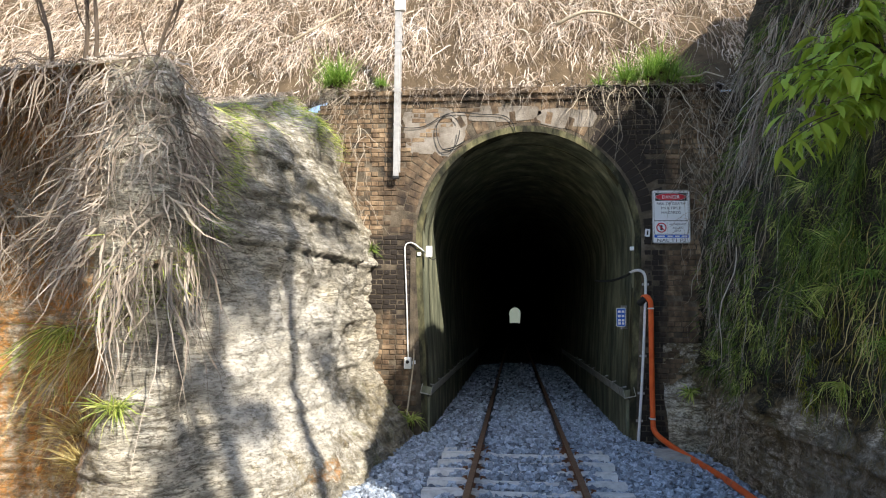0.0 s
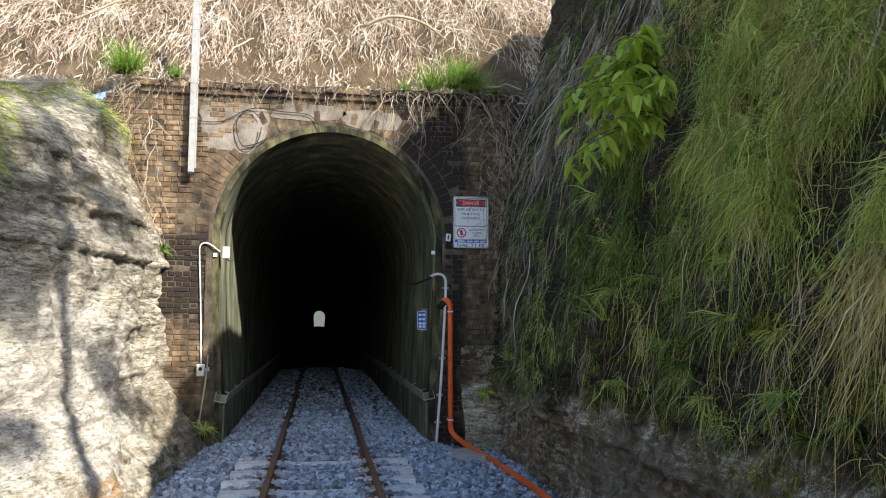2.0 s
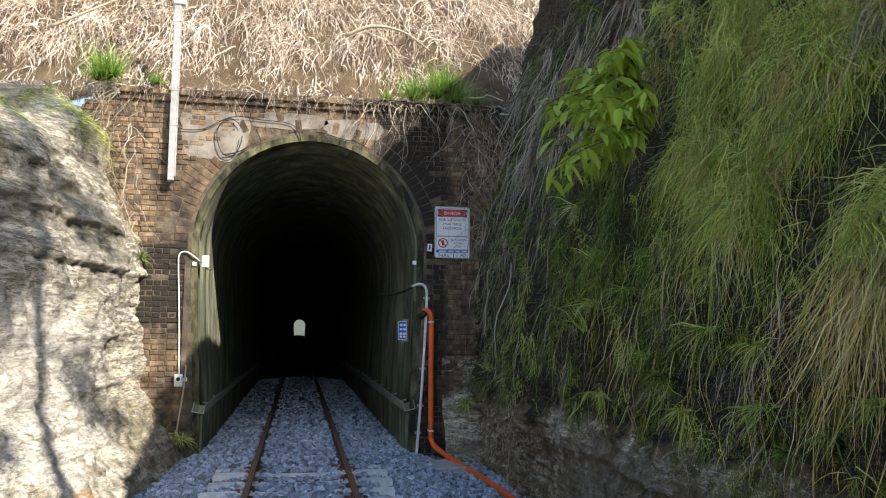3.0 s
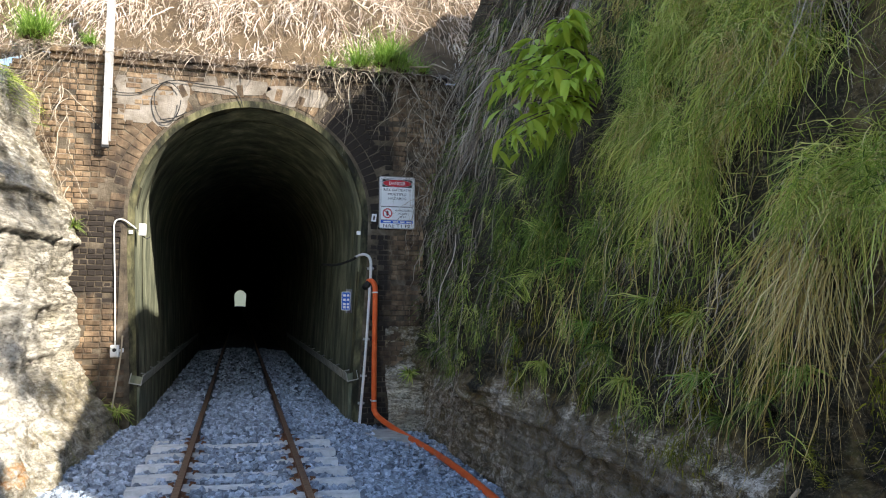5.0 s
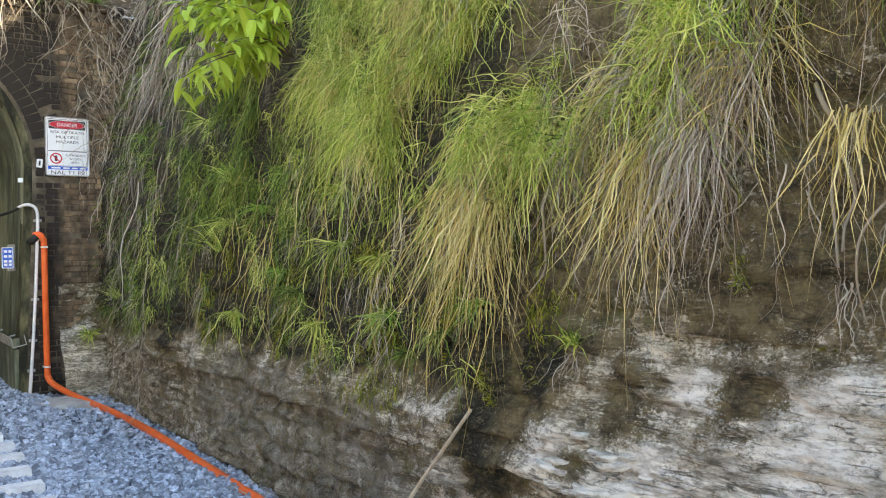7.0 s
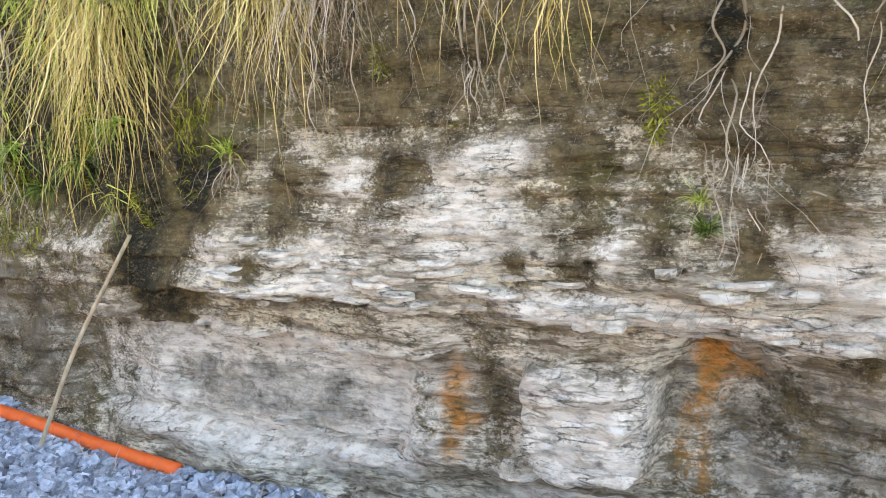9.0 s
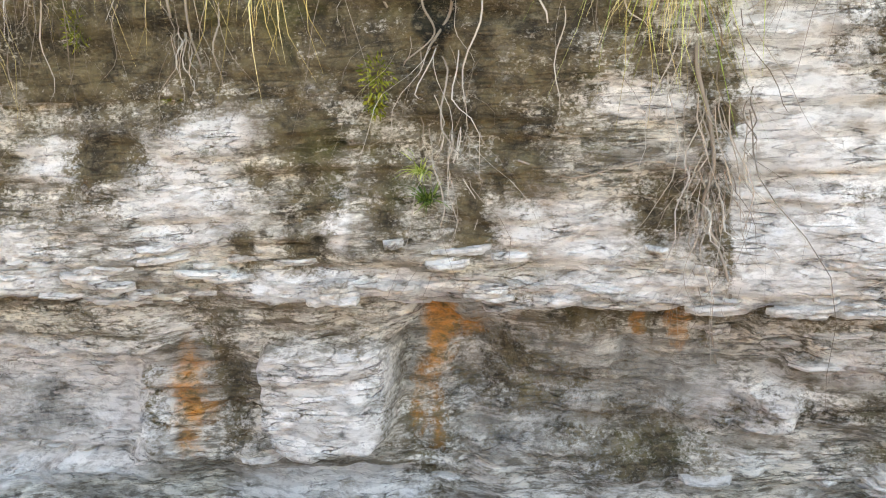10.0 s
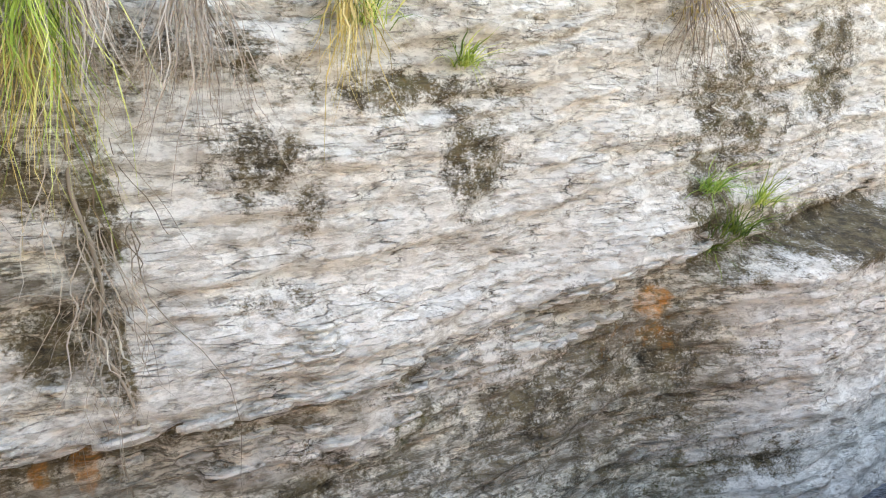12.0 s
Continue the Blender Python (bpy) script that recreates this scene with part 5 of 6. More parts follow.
# weeds at the portal's foot
for k, (x, y, z) in enumerate(((-2.5, -0.25, 0.62), (-2.25, -0.3, 0.35), (-2.0, -0.3, 0.15), (-2.72, -0.2, 0.95), (-1.75, -0.12, 0.05), (2.85, -0.45, 0.95), (2.9, -0.5, 1.0), (-2.45, -0.1, 2.75), (2.55, -0.3, 0.55))):
    tuft((x, y, z), 90, 0.26, 0.7, MAT_FERN if k % 2 else MAT_GRASS, 130 + k, "weed", "small green weed rooted in the damp brickwork", (0.012, 0.026), 0.5, (0, -0.5), (0.3, 0.9))


# growth hanging on the right cliff
def on_right(n, y0, y1, z0, z1, out=0.0, keep=None):
    roots, ways = [], []
    while len(roots) < n:
        y, z = R.uniform(y0, y1), R.uniform(z0, z1)
        if keep and not keep(y, z):
            continue
        q = right_place(y, z)
        roots.append((q[0] - out * R.random(), q[1], q[2]))
        ways.append((-0.7 - 0.5 * R.random(), R.normal() * 0.4, 0.45 - 0.9 * R.random()))
    return roots, ways


MAT_EDGE = [(-11.9, 2.45), (-11.2, 2.3), (-10.8, 2.4), (-10.5, 2.15), (-10.15, 2.2), (-9.9, 2.1), (-9.5, 2.1), (-9.15, 2.05), (-8.6, 2.3), (-7.9, 2.35), (-7.1, 2.6), (-6.1, 3.0), (-5.2, 3.9), (-4.0, 4.6)]


def lush(y, z):
    """The long grass: a mat over the cliff's upper part, its lower edge in lobes."""
    low = float(np.interp(y, *zip(*MAT_EDGE))) + 0.2 * fbm(y * 2.3, 0, 6, 3)
    return z > low and blob(y, z, -6.4, 3.3, 0.5, 0.6) < 0.5


def tussocks(name, n, count, y0, y1, z0, z1, keep, length, width, material, seed, label, bare=-0.02, proud=0.0, fan=0.45, droop=(0.6, 1.6), salt=8.5, rise=(-0.9, 0.45)):
    """Tussocks on the right cliff: each throws its blades out and one way, then down."""
    r = np.random.default_rng(seed)
    roots, ways, ln = [], [], []
    while n:
        y, z = r.uniform(y0, y1), r.uniform(z0, z1)
        if not keep(y, z) or fbm(y * 2.0, z * 1.7, salt, 3) < bare:
            continue
        n -= 1
        q = right_place(y, z)
        off = proud * r.random() ** 2
        lead = np.array((-0.15 - 0.3 * r.random(), r.normal() * 0.5, r.uniform(*rise)))
        size = length * r.uniform(0.45, 1.3)
        for _ in range(int(count * r.uniform(0.5, 1.4))):
            roots.append((q[0] + 0.02 - 0.06 * r.random() - off, q[1] + r.normal() * 0.05, q[2] + r.normal() * 0.05))
            ways.append(lead + r.normal(size=3) * (0.24, fan, fan))
            ln.append(size * r.uniform(0.3, 1.1))
    k = len(roots)
    return blades(name, roots, ways, ln, r.uniform(*width, k), r.uniform(*droop, k), material, 6, seed, 0.5, label, wiggle=0.11)


def green_part(y, z):
    return lush(y, z) and (y > -9.75 or fbm(y * 2, z * 2, 4.4, 2) > 0.25) and (y < -6.7 or fbm(y * 2, z * 2, 1.4, 2) > 0.2)


def dry_part(y, z):
    return lush(y, z) and (y < -9.6 or fbm(y * 1.2, z * 1.2, 5.5, 2) > 0.12)


tussocks("cliff_grass", 620, 40, -11.4, -4.0, 1.7, 4.6, green_part, 0.31, (0.003, 0.009), MAT_GRASS, 11, "long green grass hanging over the cliff", 0.02, 0.3, 0.6, (0.5, 1.5), 8.5, (-0.3, 0.7))
tussocks("cliff_straw", 330, 34, -12.0, -4.0, 1.7, 4.6, lush, 0.3, (0.003, 0.007), MAT_GRASS_Y, 12, "yellowed grass mixed through the hanging mat", 0.04, 0.24, 0.45, (0.8, 1.8), 8.5, (-0.4, 0.6))
tussocks("cliff_brown", 260, 34, -12.0, -3.6, 1.6, 4.8, dry_part, 0.32, (0.003, 0.008), MAT_GREYDEAD, 18, "dead brown grass mixed through the hanging mat", 0.0, 0.15, 0.4, (0.8, 1.8), 8.5)
tussocks("upper_growth", 50, 20, -6.0, -0.2, 3.6, 6.4, lambda y, z: True, 0.5, (0.01, 0.028), MAT_BROWN, 21, "brown dead growth hanging high on the cliff")
tussocks("upper_dry", 55, 20, -5.0, -0.1, 3.9, 6.4, lambda y, z: True, 0.6, (0.008, 0.02), MAT_GREYDEAD, 23, "grey dead fronds hanging high in the corner", 0.1, 0.1, 0.15, (1.0, 2.0), 3.5, (-1.0, -0.2))
tussocks("upper_green", 90, 26, -6.0, -0.4, 3.2, 6.2, lambda y, z: True, 0.3, (0.01, 0.022), MAT_FERN, 22, "dark green growth hanging high on the cliff", 0.08)
tussocks("cliff_sprigs", 150, 20, -8.9, -2.4, 0.85, 3.0, lambda y, z: not lush(y, z - 0.1), 0.16, (0.004, 0.01), MAT_GRASS, 19, "thin green sprigs scattered over the damp cliff", 0.12, 0.06, 0.7, (0.4, 1.4), 2.5)
tussocks("bank_greens", 200, 26, -7.2, -3.6, 1.9, 4.2, lambda y, z: blob(y, z, -6.4, 3.3, 0.45, 0.5) < 0.5, 0.22, (0.005, 0.013), MAT_FERN, 25, "short mixed greenery on the upper cliff beside the shrub", 0.05, 0.12, 0.7)
tussocks("cliff_dry_sprigs", 150, 13, -9.2, -0.5, 0.8, 3.0, lambda y, z: True, 0.26, (0.003, 0.007), MAT_GREYDEAD, 20, "thin dry sprigs scattered over the damp cliff", 0.0, 0.05, 0.4, (0.8, 1.8))
# low dark ferns and mosses on the wet part, gathered in clumps
tussocks("cliff_ferns", 190, 24, -9.3, -0.6, 0.72, 3.2, lambda y, z: z > 0.75 + 0.1 * math.sin(3 * y), 0.14, (0.006, 0.015), MAT_FERN, 13, "small dark ferns on the damp cliff", 0.1, 0.03, 0.8)
tussocks("cliff_moss", 190, 30, -9.6, -4.6, 0.62, 1.7, lambda y, z: z > 0.66 + 0.3 * blob(y, z, -8.6, 0.75, 0.3, 0.3), 0.06, (0.005, 0.011), MAT_MOSS, 24, "olive moss tufts on the wet lower cliff", 0.1, 0.02, 0.9)
roots, ways = on_right(1000, -3.6, 0.2, 1.2, 6.2, 0.1, lambda y, z: fbm(y * 1.5, z * 1.2, 3, 3) > 0.12)
n = len(roots)
blades("corner_growth", roots, ways, R.uniform(0.06, 0.22, n), R.uniform(0.008, 0.018, n), R.uniform(0.5, 1.3, n), MAT_FERN, 4, 14, 0.35, "dark weeds in the corner between cliff and portal", "weeds")
roots, ways = on_right(240, -3.8, 0.0, 2.2, 6.3, 0.08)
ways = [(0.25 * a_, b_, -1.0) for a_, b_, c_ in ways]
n = len(roots)
blades("dry_hangings", roots, ways, R.uniform(0.4, 1.3, n), R.uniform(0.006, 0.022, n), R.uniform(0.3, 0.8, n), MAT_ROOT, 8, 15, 0.2, "dry dead fronds hanging in the corner by the portal", "fronds", wiggle=0.08)
# ferns and grass plants that stand out on the dark face
for k, (y, z, s_) in enumerate(((-5.37, 2.44, 0.34), (-5.2, 1.95, 0.4), (-6.8, 1.35, 0.26), (-6.27, 1.5, 0.24), (-7.36, 1.7, 0.26), (-8.5, 1.58, 0.24), (-7.96, 1.22, 0.2), (-6.97, 1.1, 0.22), (-8.15, 0.98, 0.16), (-5.9, 2.05, 0.3),
                                (-7.9, 1.6, 0.22), (-3.35, 3.55, 0.34), (-1.9, 3.2, 0.3), (-5.35, 1.1, 0.2), (-8.6, 1.15, 0.16), (-8.93, 1.34, 0.2), (-4.6, 3.0, 0.3), (-4.2, 2.3, 0.26), (-6.5, 2.3, 0.3), (-7.4, 2.1, 0.28), (-1.38, 0.98, 0.3), (-3.0, 4.6, 0.34))):
    q = right_place(y, z)
    tuft((q[0] - 0.03, y, z), 80, s_ * 1.05, 0.6, MAT_FRESH if k % 3 == 0 else MAT_GRASS if k % 3 == 1 else MAT_FERN, 260 + k, "cliff_plant", "bright green leafy plant rooted in the dark damp cliff", (0.006, 0.015), 0.25, (-0.6, 0), (0.5, 1.5), 5, 0.07, 0.05)
# single dry stems trailing over the dark wet face
roots, ways = on_right(150, -9.2, -4.2, 1.3, 2.6, 0.1)
ways = [(0.3 * a_, b_ * 0.7, -1.0) for a_, b_, c_ in ways]
n = len(roots)
blades("trailing_straws", roots, ways, R.uniform(0.25, 0.8, n), R.uniform(0.004, 0.01, n), R.uniform(0.2, 0.6, n), MAT_GRASS_Y, 8, 43, 0.2, "single dry straws trailing over the dark cliff", "straws", wiggle=0.1)
# bare roots that hang below the mat further along
roots, ways = on_right(170, -12.6, -8.0, 1.5, 2.2, 0.05)
ways = [(0.2 * a_, b_, -0.8) for a_, b_, c_ in ways]
n = len(roots)
blades("hanging_roots", roots, ways, R.uniform(0.15, 0.45, n), R.uniform(0.003, 0.009, n), R.uniform(0.2, 0.6, n), MAT_ROOT, 10, 16, 0.3, "pale bare roots hanging from the cliff's mat", "roots", wiggle=0.13)
# long trailing lobes of yellow grass
for k, (y, z, ln_, n_) in enumerate(((-9.0, 2.0, 0.66, 150), (-9.15, 1.9, 0.6, 130), (-10.15, 2.1, 0.5, 220), (-10.45, 2.1, 0.42, 160), (-12.72, 2.0, 0.4, 110), (-13.22, 2.0, 0.38, 110), (-12.85, 2.05, 0.36, 150), (-12.7, 1.8, 0.3, 90), (-13.8, 2.0, 0.3, 70), (-15.9, 2.2, 0.42, 110), (-11.05, 2.1, 0.35, 60), (-11.4, 1.85, 0.3, 36))):
    q = right_place(y, z)
    tuft((q[0] - 0.12, y, z), n_, ln_, 0.22, MAT_GREYDEAD if k in (3, 5, 6, 9) else MAT_GRASS_Y if k != 4 else MAT_GRASS, 160 + k, "grass_tussock", "long yellow-green tussock trailing down the cliff", (0.003, 0.009), -0.7, (-0.3, 0.05), (0.4, 1.0), wiggle=0.12, crown=0.05)
# small tufts in the cracks
for k, (y, z, m_, s_) in enumerate(((-9.7, 1.12, MAT_GREYDEAD, 0.28), (-9.72, 1.18, MAT_GRASS, 0.13), (-11.85, 0.95, MAT_GRASS, 0.09), (-11.88, 0.86, MAT_FERN, 0.08), (-11.93, 1.4, MAT_ROOT, 0.5), (-11.98, 1.1, MAT_ROOT, 0.4), (-12.83, 1.45, MAT_ROOT, 0.5), (-11.0, 1.5, MAT_ROOT, 0.22), (-16.15, 1.1, MAT_FRESH, 0.3), (-16.3, 0.85, MAT_FERN, 0.3), (-16.2, 0.75, MAT_FERN, 0.32), (-16.55, 1.0, MAT_GRASS, 0.24), (-16.35, 0.72, MAT_GREYDEAD, 0.35), (-13.9, 1.9, MAT_GRASS, 0.3), (-16.0, 2.05, MAT_GRASS_Y, 0.45), (-14.4, 1.75, MAT_GRASS, 0.2), (-12.86, 1.2, MAT_ROOT, 0.5), (-12.84, 0.85, MAT_ROOT, 0.35), (-12.86, 0.98, MAT_GREYDEAD, 0.3), (-2.9, 0.75, MAT_GREYDEAD, 0.75), (-3.0, 0.5, MAT_GREYDEAD, 0.6), (-1.3, 1.1, MAT_GRASS, 0.3), (-5.4, 2.3, MAT_GRASS, 0.4), (-4.9, 1.7, MAT_GRASS, 0.45))):
    q = right_place(y, z)
    low = m_ in (MAT_ROOT, MAT_GREYDEAD)
    tuft((q[0] - 0.01, y, z), 26 if low else 90, s_ * (1.15 if low else 1.2), 0.4, m_, 190 + k, "dry_root_clump" if low else "cliff_weed", "dry grey roots dangling from a crack" if low else "small green plant rooted in the bare cliff", (0.003, 0.008) if low else (0.006, 0.013), -0.7 if low else 0.9, (-0.25 if low else -0.35, 0), (0.3, 0.7), segs=9 if low else 4, wiggle=0.16 if low else 0.05, crown=0.02)
# moss cushions
for k, (y, z, s_) in enumerate(((-10.6, 1.53, 0.06), (-11.72, 1.32, 0.075), (-11.7, 1.22, 0.05), (-9.0, 0.95, 0.1), (-9.1, 0.8, 0.08), (-8.6, 1.0, 0.09), (-7.6, 0.95, 0.08), (-10.9, 1.25, 0.035))):
    q = right_place(y, z)
    r = np.random.default_rng(240 + k)
    d = r.normal(size=(150, 3))
    d[:, 0] = -abs(d[:, 0])
    d /= np.linalg.norm(d, axis=1, keepdims=True)
    a = empty("moss_cushion", (q[0] + 0.005, y, z), "bright yellow-green moss cushion on the cliff", "moss")
    blades("cushion", d * s_ * (0.25, 0.9, 1.2) * r.uniform(0.2, 1, (150, 1)), d + (-0.5, 0, 0.1), r.uniform(0.012, 0.03, 150), 0.008, 0.2, MAT_MOSS, 2, 240 + k, 0.3, parent=a)


# ---- shrub with long bright leaves ----
def leaf_mesh(l, w):
    """A pointed leaf, folded along its midrib and bent down."""
    bm = bmesh.new()
    rows = []
    for t, k in ((0, 0.1), (0.2, 0.75), (0.45, 1.0), (0.75, 0.65), (1.0, 0.03)):
        z = -0.35 * l * t * t
        rows.append([bm.verts.new((s * w * k / 2, l * t, z + (0.18 * w * k if s else 0))) for s in (-1, 0, 1)])
    for a, b in zip(rows, rows[1:]):
        for i in range(2):
            bm.faces.new((a[i], a[i + 1], b[i + 1], b[i]))
    me = bpy.data.meshes.new("leaf")
    bm.to_mesh(me)
    bm.free()
    me.polygons.foreach_set("use_smooth", [True] * len(me.polygons))
    me.materials.append(MAT_LEAF)
    return me


def leafy(name, at, label, branches, seed, reach, droop, leaf=(0.16, 0.045), per=16):
    """A shrub: bending branches from one foot, each with long leaves along its outer half."""
    r = random.Random(seed)
    a = empty(name, at, label, "shrub")
    me = leaf_mesh(*leaf)
    for k in range(branches):
        d = Vector((-0.6 + r.uniform(-0.4, 0.2), r.uniform(-0.9, 0.9), r.uniform(0.0, 0.9))).normalized()
        ln_ = reach * r.uniform(0.6, 1.1)
        pts = [d * ln_ * t + Vector((0, 0, -droop * ln_ * t * t)) for t in np.linspace(0, 1, 8)]
        part("branch", tube(pts, 0.009, 5, [1 - 0.1 * i for i in range(8)]), MAT_BARK, a)
        for i in range(per):
            t = 0.35 + 0.65 * (i + r.random()) / per
            p = d * ln_ * t + Vector((0, 0, -droop * ln_ * t * t))
            ob = new("leaf", me)
            ob.parent = a
            s = r.uniform(0.65, 1.2)
            ob.matrix_basis = Matrix.Translation(p) @ Euler((r.uniform(-1.0, 0.1), r.uniform(-0.5, 0.5), r.uniform(0, 6.28))).to_matrix().to_4x4() @ Matrix.Diagonal((s, s, s, 1))
    return a


leafy("broadleaf_shrub", (2.7, -6.75, 3.2), "bright green broad-leaved shrub growing out of the cliff", 20, 31, 0.95, 0.4, (0.2, 0.06), 13)
leafy("broadleaf_shrub", (2.7, -6.5, 3.7), "bright green broad-leaved shrub growing out of the cliff", 16, 37, 0.9, 0.45, (0.2, 0.06), 13)
leafy("broadleaf_shrub", (-5.2, -4.3, 4.2), "yellow-green leafy shrub behind the dead fronds", 9, 32, 0.7, 0.4)

# dry grass and hanging fronds in the hollow beside the left rock
for k, (s_, z, ln_, m_, up_) in enumerate(((8.9, 0.1, 0.7, MAT_GRASS_Y, 0.8), (9.6, 0.4, 0.8, MAT_GRASS_Y, 0.8), (9.3, -0.2, 0.6, MAT_GREYDEAD, 0.9), (10.1, 1.5, 0.8, MAT_GRASS, -0.2), (9.4, 1.3, 0.7, MAT_GRASS_Y, -0.3), (8.3, 0.3, 0.5, MAT_GRASS_Y, 0.7), (7.3, 0.9, 0.3, MAT_GRASS, 0.5))):
    p_, back_ = left_at(s_)
    q = left_place(s_, z)
    tuft((q[0] - back_.x * 0.05, q[1] - back_.y * 0.05, q[2]), 150, ln_, 0.5, m_, 300 + k, "dry_grass_clump", "dry yellow grass clump on the ochre bank", (0.006, 0.016), up_, (-back_.x * 0.5, -back_.y * 0.5), (0.4, 1.2), crown=0.05)
for k, (s_, z, ln_) in enumerate(((7.0, 2.1, 0.9), (6.75, 2.2, 0.7), (7.3, 2.0, 0.8), (6.3, 2.45, 0.55))):
    p_, back_ = left_at(s_)
    q = left_place(s_, z)
    tuft((q[0] - back_.x * 0.06, q[1] - back_.y * 0.06, q[2]), 46, ln_, 0.16, MAT_GREYDEAD, 320 + k, "hanging_frond", "bleached dead frond hanging down the rock", (0.012, 0.03), -1.0, (-back_.x * 0.2, -back_.y * 0.2), (0.3, 0.8), segs=7, wiggle=0.12, crown=0.04)
# bare stems on the left rock
for k, (x, y, z, h, lean) in enumerate(((-4.1, -5.9, 3.75, 1.6, 0.05), (-3.95, -5.95, 3.7, 1.7, -0.03), (-4.35, -5.9, 3.8, 1.5, -0.3), (-3.6, -5.8, 3.7, 1.0, 0.35))):
    st_ = empty("bare_shrub", (x, y, z - 0.15), "dark bare woody stems standing among dead fronds", "shrub")
    main = smooth_line([(0, 0, 0), (lean * 0.3 + 0.03, 0.02, h * 0.35), (lean * 0.7 - 0.02, 0.03, h * 0.7), (lean, 0, h)], 5)
    part("stem", tube(main, 0.026, 7, [1 - 0.04 * i for i in range(len(main))]), MAT_BARK, st_)
    for j in (6, 9, 11, 13):
        p = main[j]
        sgn = 1 if j % 2 else -1
        part("twig", tube(smooth_line([p, p + Vector((0.1 * sgn, 0.02, 0.16)), p + Vector((0.16 * sgn, 0.0, 0.4))], 4), 0.008, 5), MAT_BARK, st_)


# ---- trees on the bank above, whose shade falls on the cutting ----
def tree(at, h, crown_r, seed, leaves):
    r = np.random.default_rng(seed)
    a = empty("bank_tree", at, "leafy tree on the bank above the cutting", "tree", "trees on the bank")
    trunk = smooth_line([(0, 0, -0.4), (0.1, 0.05, h * 0.3), (-0.05, 0.1, h * 0.6), (0.05, 0, h * 0.9)], 6)
    part("trunk", tube(trunk, 0.16, 9, [1 - 0.045 * i for i in range(len(trunk))]), MAT_BARK, a)
    ends = []
    for k in range(9):
        p = trunk[min(11 + k, len(trunk) - 1)]
        ang = k * 2.4
        e = p + Vector((math.cos(ang), math.sin(ang), 0.45)) * crown_r * (0.6 + 0.4 * r.random())
        part("limb", tube(smooth_line([p, p.lerp(e, 0.5) + Vector((0, 0, 0.15)), e], 5), 0.05, 6, [1 - 0.07 * i for i in range(11)]), MAT_BARK, a)
        ends += [p.lerp(e, t) for t in (0.55, 0.8, 1.0)]
    c = np.array([list(ends[i]) for i in r.integers(0, len(ends), leaves)]) + r.normal(size=(leaves, 3)) * crown_r * 0.13
    blades("crown", c, r.normal(size=(leaves, 3)), r.uniform(0.14, 0.3, leaves), r.uniform(0.08, 0.14, leaves), 0.3, MAT_CANOPY, 2, seed, 0.2, parent=a)
    return a


tree((4.8, -13.4, 3.1), 12.0, 1.9, 51, 1900)
tree((4.6, -15.0, 3.0), 15.5, 1.1, 54, 1700)
tree((4.6, -17.3, 3.0), 17.0, 2.7, 52, 11000)
tree((4.8, -15.6, 3.0), 8.6, 0.9, 53, 800)


# ---- thick roots, vines and fallen branches ----
def woody(name, points, radius, label, category, material=None, wob=0.02, seed=1):
    r = random.Random(seed)
    p = smooth_line([Vector(q) + Vector([r.uniform(-wob, wob) for _ in range(3)]) for q in points], 6)
    ob = part(name, tube(p, radius, 7, [1 - 0.6 * i / len(p) for i in range(len(p))]), material or MAT_ROOT, smooth=True)
    return tagged(ob, label, category)


rr = random.Random(77)
for k, (y, z, ln_) in enumerate(((-10.35, 2.25, 0.55), (-10.6, 2.15, 0.4), (-10.85, 2.3, 0.75), (-11.0, 2.1, 0.5), (-11.25, 2.2, 0.85), (-11.6, 2.05, 0.5), (-11.95, 2.0, 0.6), (-12.0, 1.9, 0.55), (-12.3, 1.95, 0.4), (-9.9, 2.1, 0.7), (-9.5, 2.0, 0.6))):
    x0 = right_place(y, z)[0] - 0.03
    pts = [(x0 + 0.05, y, z)]
    for i in range(1, 6):
        zz_ = z - ln_ * i / 5
        pts.append((right_place(y, zz_)[0] - 0.03 - 0.03 * rr.random(), y + 0.28 * ln_ * math.sin(k * 2.1) * i / 5 + rr.uniform(-0.05, 0.05), zz_))
    woody("hanging_root", pts, rr.uniform(0.006, 0.011), "pale gnarled root hanging down the bare cliff", "root", wob=0.012, seed=k)
woody("cliff_vine", [(right_place(-12.8 - 0.02 * i, 1.5 - 0.17 * i)[0] - 0.025, -12.8 - 0.02 * i + 0.03 * math.sin(i * 1.9), 1.5 - 0.17 * i) for i in range(9)], 0.009, "thin dry vine running down the pale cliff", "vine", seed=31)
woody("cliff_twig", [(right_place(-12.2, 1.02)[0] - 0.04, -12.2, 1.02), (2.62, -12.4, 0.94), (2.6, -12.65, 1.0), (right_place(-12.85, 0.95)[0] - 0.05, -12.85, 0.93)], 0.004, "dry twig caught across the cliff face", "twig", seed=32)
woody("fallen_branch", [(0.6, 0.75, 6.75), (1.1, 0.6, 6.9), (1.6, 0.65, 6.85), (2.1, 0.8, 6.6)], 0.035, "bleached dead branch lying in the dead grass", "branch", MAT_WOOD, 0.03, 33)
woody("fallen_branch", [(-4.2, 0.9, 6.6), (-3.6, 0.85, 6.95), (-3.1, 1.0, 7.3)], 0.03, "bleached dead branch lying in the dead grass", "branch", MAT_WOOD, 0.03, 34)
woody("fallen_branch", [(2.5, -0.12, 5.5), (2.75, -0.4, 5.42), (2.72, -1.0, 5.3), (2.78, -1.6, 5.05)], 0.018, "thin pale branch lying over the portal's corner", "branch", MAT_WOOD, 0.03, 35)
# litter along the conduit
roots, ways = [], []
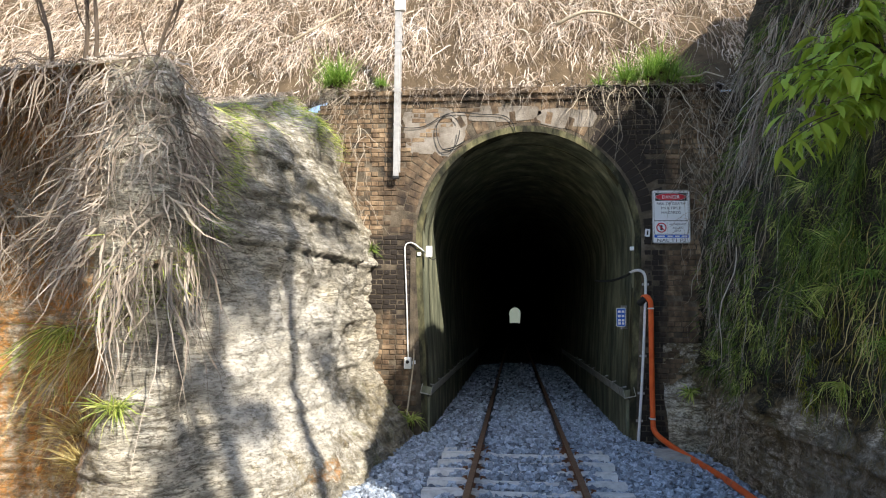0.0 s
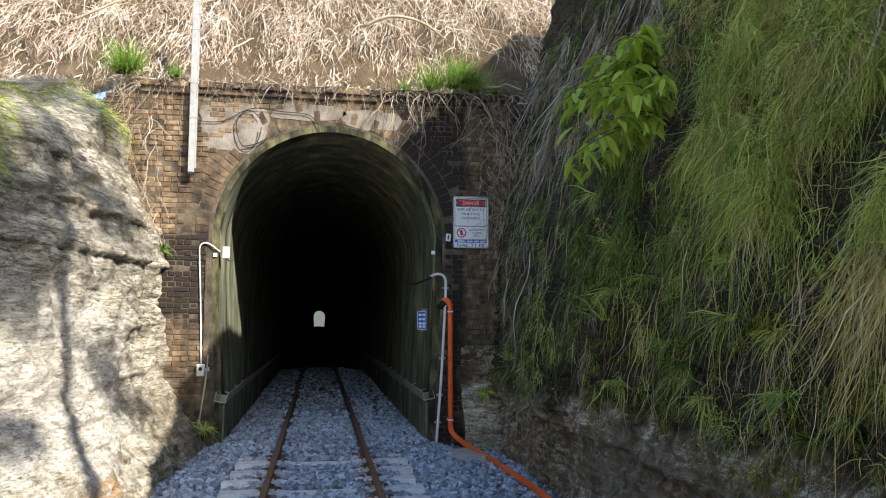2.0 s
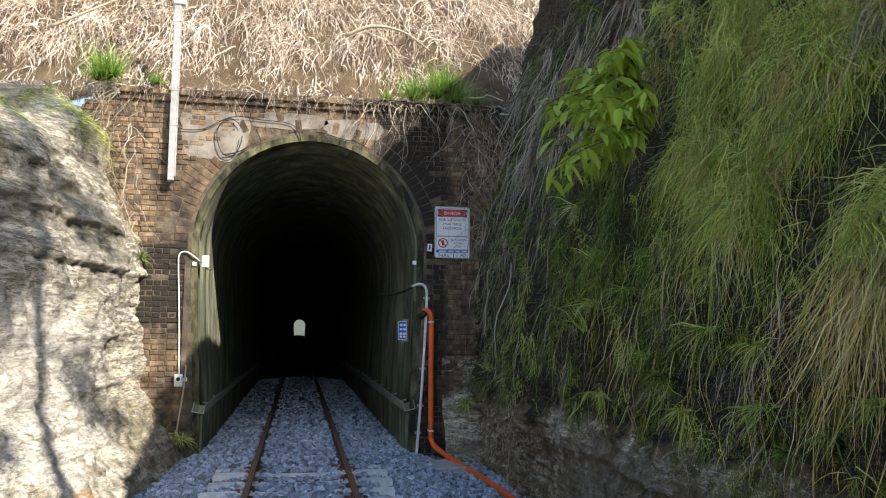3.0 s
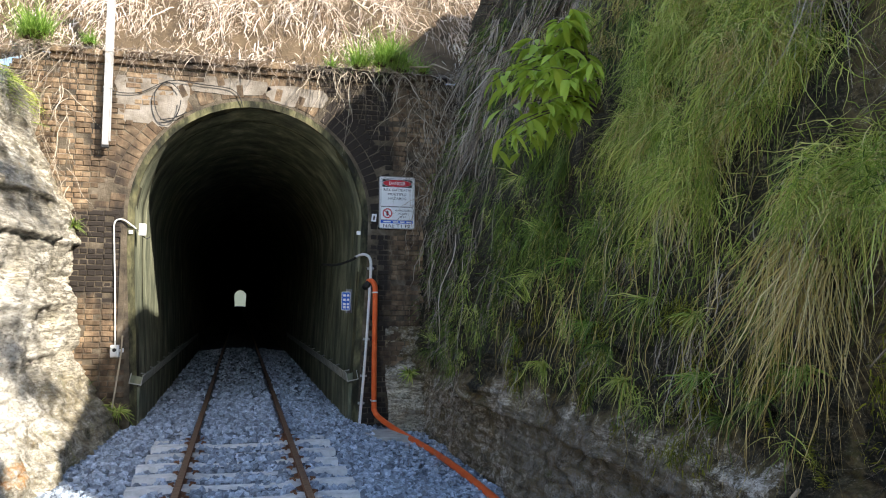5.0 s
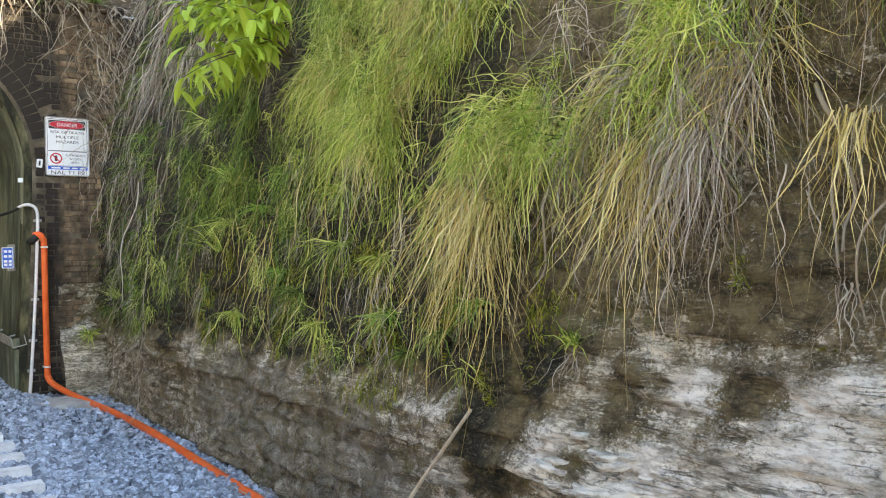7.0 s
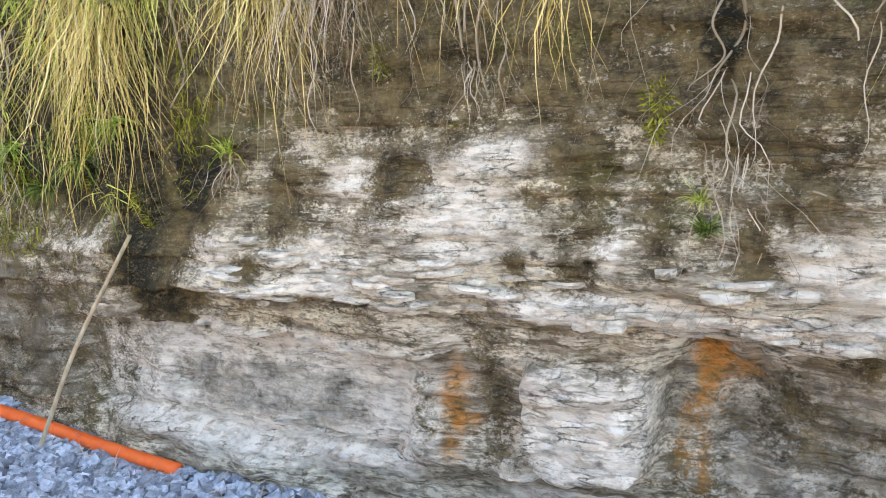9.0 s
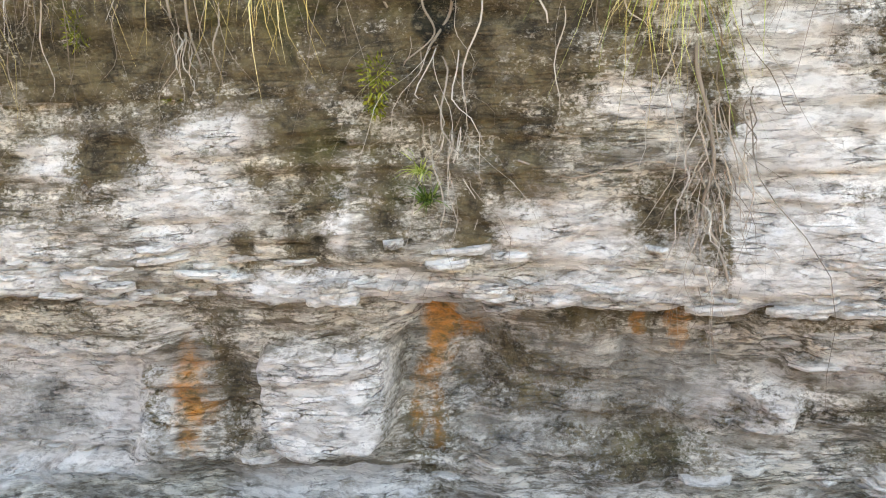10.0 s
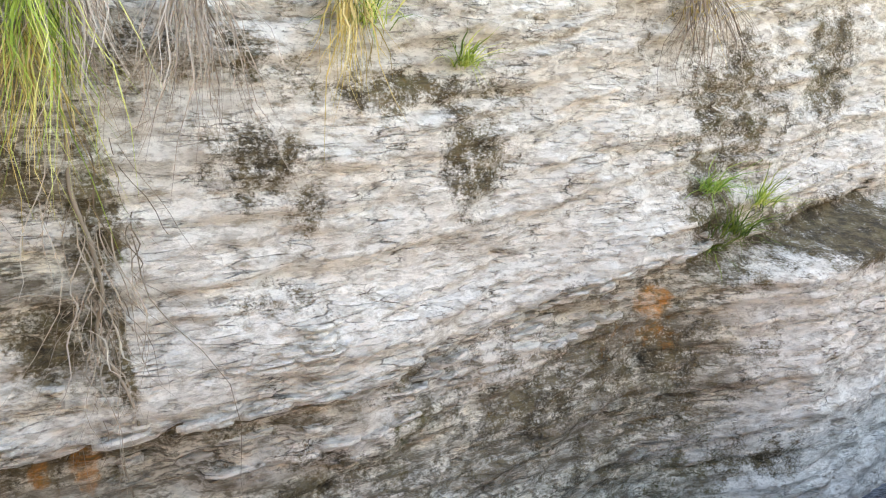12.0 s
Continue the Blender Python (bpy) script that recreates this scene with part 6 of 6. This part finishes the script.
for _ in range(420):
    y = R.uniform(-11.0, -5.5)
    x = R.uniform(2.35, 2.72)
    roots.append((x, y, bed_z(x, y) + 0.04))
    ways.append((R.normal(), R.normal(), 0.35 * R.random()))
blades("leaf_litter", roots, ways, R.uniform(0.05, 0.2, 420), R.uniform(0.004, 0.012, 420), 0.2, MAT_GREYDEAD, 3, 41, 0.4, "dry stalks and litter along the cliff's foot", "litter")

# ---- bricks of the portal ----
def brick_mesh(w, h, seed):
    bm = box(-w / 2, w / 2, -0.028, 0.05, -h / 2, h / 2)
    r = random.Random(seed)
    for v in bm.verts:
        v.co += Vector((r.uniform(-0.006, 0.006), r.uniform(-0.006, 0.006), r.uniform(-0.005, 0.005)))
    bmesh.ops.bevel(bm, geom=[e for e in bm.edges if all(v.co.y < 0 for v in e.verts)], offset=0.009, segments=1, affect="EDGES")
    me = bpy.data.meshes.new("brick")
    bm.to_mesh(me)
    bm.free()
    me.materials.append(MAT_BRICK)
    return me


MESHES = {w: [brick_mesh(w, 0.073, 10 * k + int(w * 100)) for k in range(5)] for w in (0.215, 0.10)}
rng = random.Random(21)
joined_v, joined_f = [], []
count = 0
row = 0
z = -0.45
while z < 5.2:
    headers = row % 2 == 1
    w = 0.10 if headers else 0.215
    x = X0 + (0.03 if headers else 0.0)
    while x < X1:
        cx, cz = x + w / 2, z + rng.uniform(-0.003, 0.003)
        x += w + 0.013
        if any(inside_arch(cx + dx, cz + dz, 0.13 if cz < 2.96 else 0.46) for dx in (-w / 2, w / 2) for dz in (-0.03, 0.03)):
            continue
        if rng.random() < 0.025:
            continue            # fallen out
        depth = rng.uniform(-0.006, 0.012) + (0.03 if rng.random() < 0.05 else 0)
        tilt = rng.uniform(-1.2, 1.2)
        me = rng.choice(MESHES[w])
        near = (-2.75 < cx < -1.7 and 0.2 < cz < 3.0) or (1.75 < cx < 2.75 and 0.3 < cz < 3.0)
        if near and count < 300:
            ob = new("brick", me)
            ob.parent = portal
            ob.matrix_basis = pose(cx, depth, cz, 0, tilt, 0)
            count += 1
        else:
            m = pose(cx, depth, cz, 0, tilt, 0)
            base = len(joined_v)
            joined_v += [m @ v.co for v in me.vertices]
            joined_f += [[base + i for i in p.vertices] for p in me.polygons]
    z += 0.081
    row += 1
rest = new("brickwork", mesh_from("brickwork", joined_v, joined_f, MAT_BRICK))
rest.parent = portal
tagged(rest, "worn brown bricks with black soot runs and a painted shade band", kind="stuff")
patch("render_patch", -1.95, -0.9, 4.35, 5.1, 3.0)
patch("render_patch", -0.9, 0.3, 4.86, 5.12, 5.0)
patch("render_patch", 0.25, 1.15, 4.72, 5.06, 9.0)


# ---- loose plates of rock along the cliff's beds ----
def plate_mesh(seed):
    """A thin broken plate: jagged front, flat faces, worn rim."""
    r = random.Random(seed)
    n = 9
    rim = [(-0.5 - 0.5 * math.sin(math.pi * k / (n - 1)) * r.uniform(0.55, 1.0), -0.5 + k / (n - 1) + r.uniform(-0.04, 0.04)) for k in range(n)]
    rim[0], rim[-1] = (0.0, -0.5), (0.0, 0.5)
    verts, faces = [], []
    for z, k in ((-0.5, 0.82), (0.1, 1.0), (0.5, 0.86)):
        verts += [(x * k, y * (0.9 + 0.1 * k), z + r.uniform(-0.12, 0.12)) for x, y in rim]
    for j in range(2):
        faces += [(j * n + i + 1, j * n + i, (j + 1) * n + i, (j + 1) * n + i + 1) for i in range(n - 1)]
    faces += [tuple(range(n)), tuple(range(3 * n - 1, 2 * n - 1, -1))]
    me = mesh_from("rock_plate", verts, faces, MAT_CLIFF_R)
    me.attributes.new("fresh", "FLOAT", "POINT").data.foreach_set("value", [0.6] * len(verts))
    return me


PLATES = [plate_mesh(k) for k in range(10)]
rng = random.Random(61)
for k in range(290):
    y = rng.uniform(-16.2, -9.6)
    if k % 5 < 2:
        zz = 0.5 + rng.gauss(0, 0.03)
    elif k % 5 == 2:
        y, zz = rng.uniform(-15.6, -12.9), rng.uniform(0.22, 0.5)
    else:
        y, zz = max(y, -13.6), rng.choice((0.66, 0.62, 0.56, -0.3)) + rng.gauss(0, 0.04)
    z = zz + bed_tilt(y)
    ob = new("rock_plate", rng.choice(PLATES))
    ob.parent = cliff_right
    lift = 5 if y < -14.2 else 0
    ob.matrix_basis = pose(right_x(y, z) + 0.022, y, z, rng.uniform(-6, 4) - lift, rng.uniform(-8, 8), rng.uniform(-9, 9)) @ Matrix.Diagonal((rng.uniform(0.04, 0.085), rng.uniform(0.07, 0.26), rng.uniform(0.014, 0.034), 1))
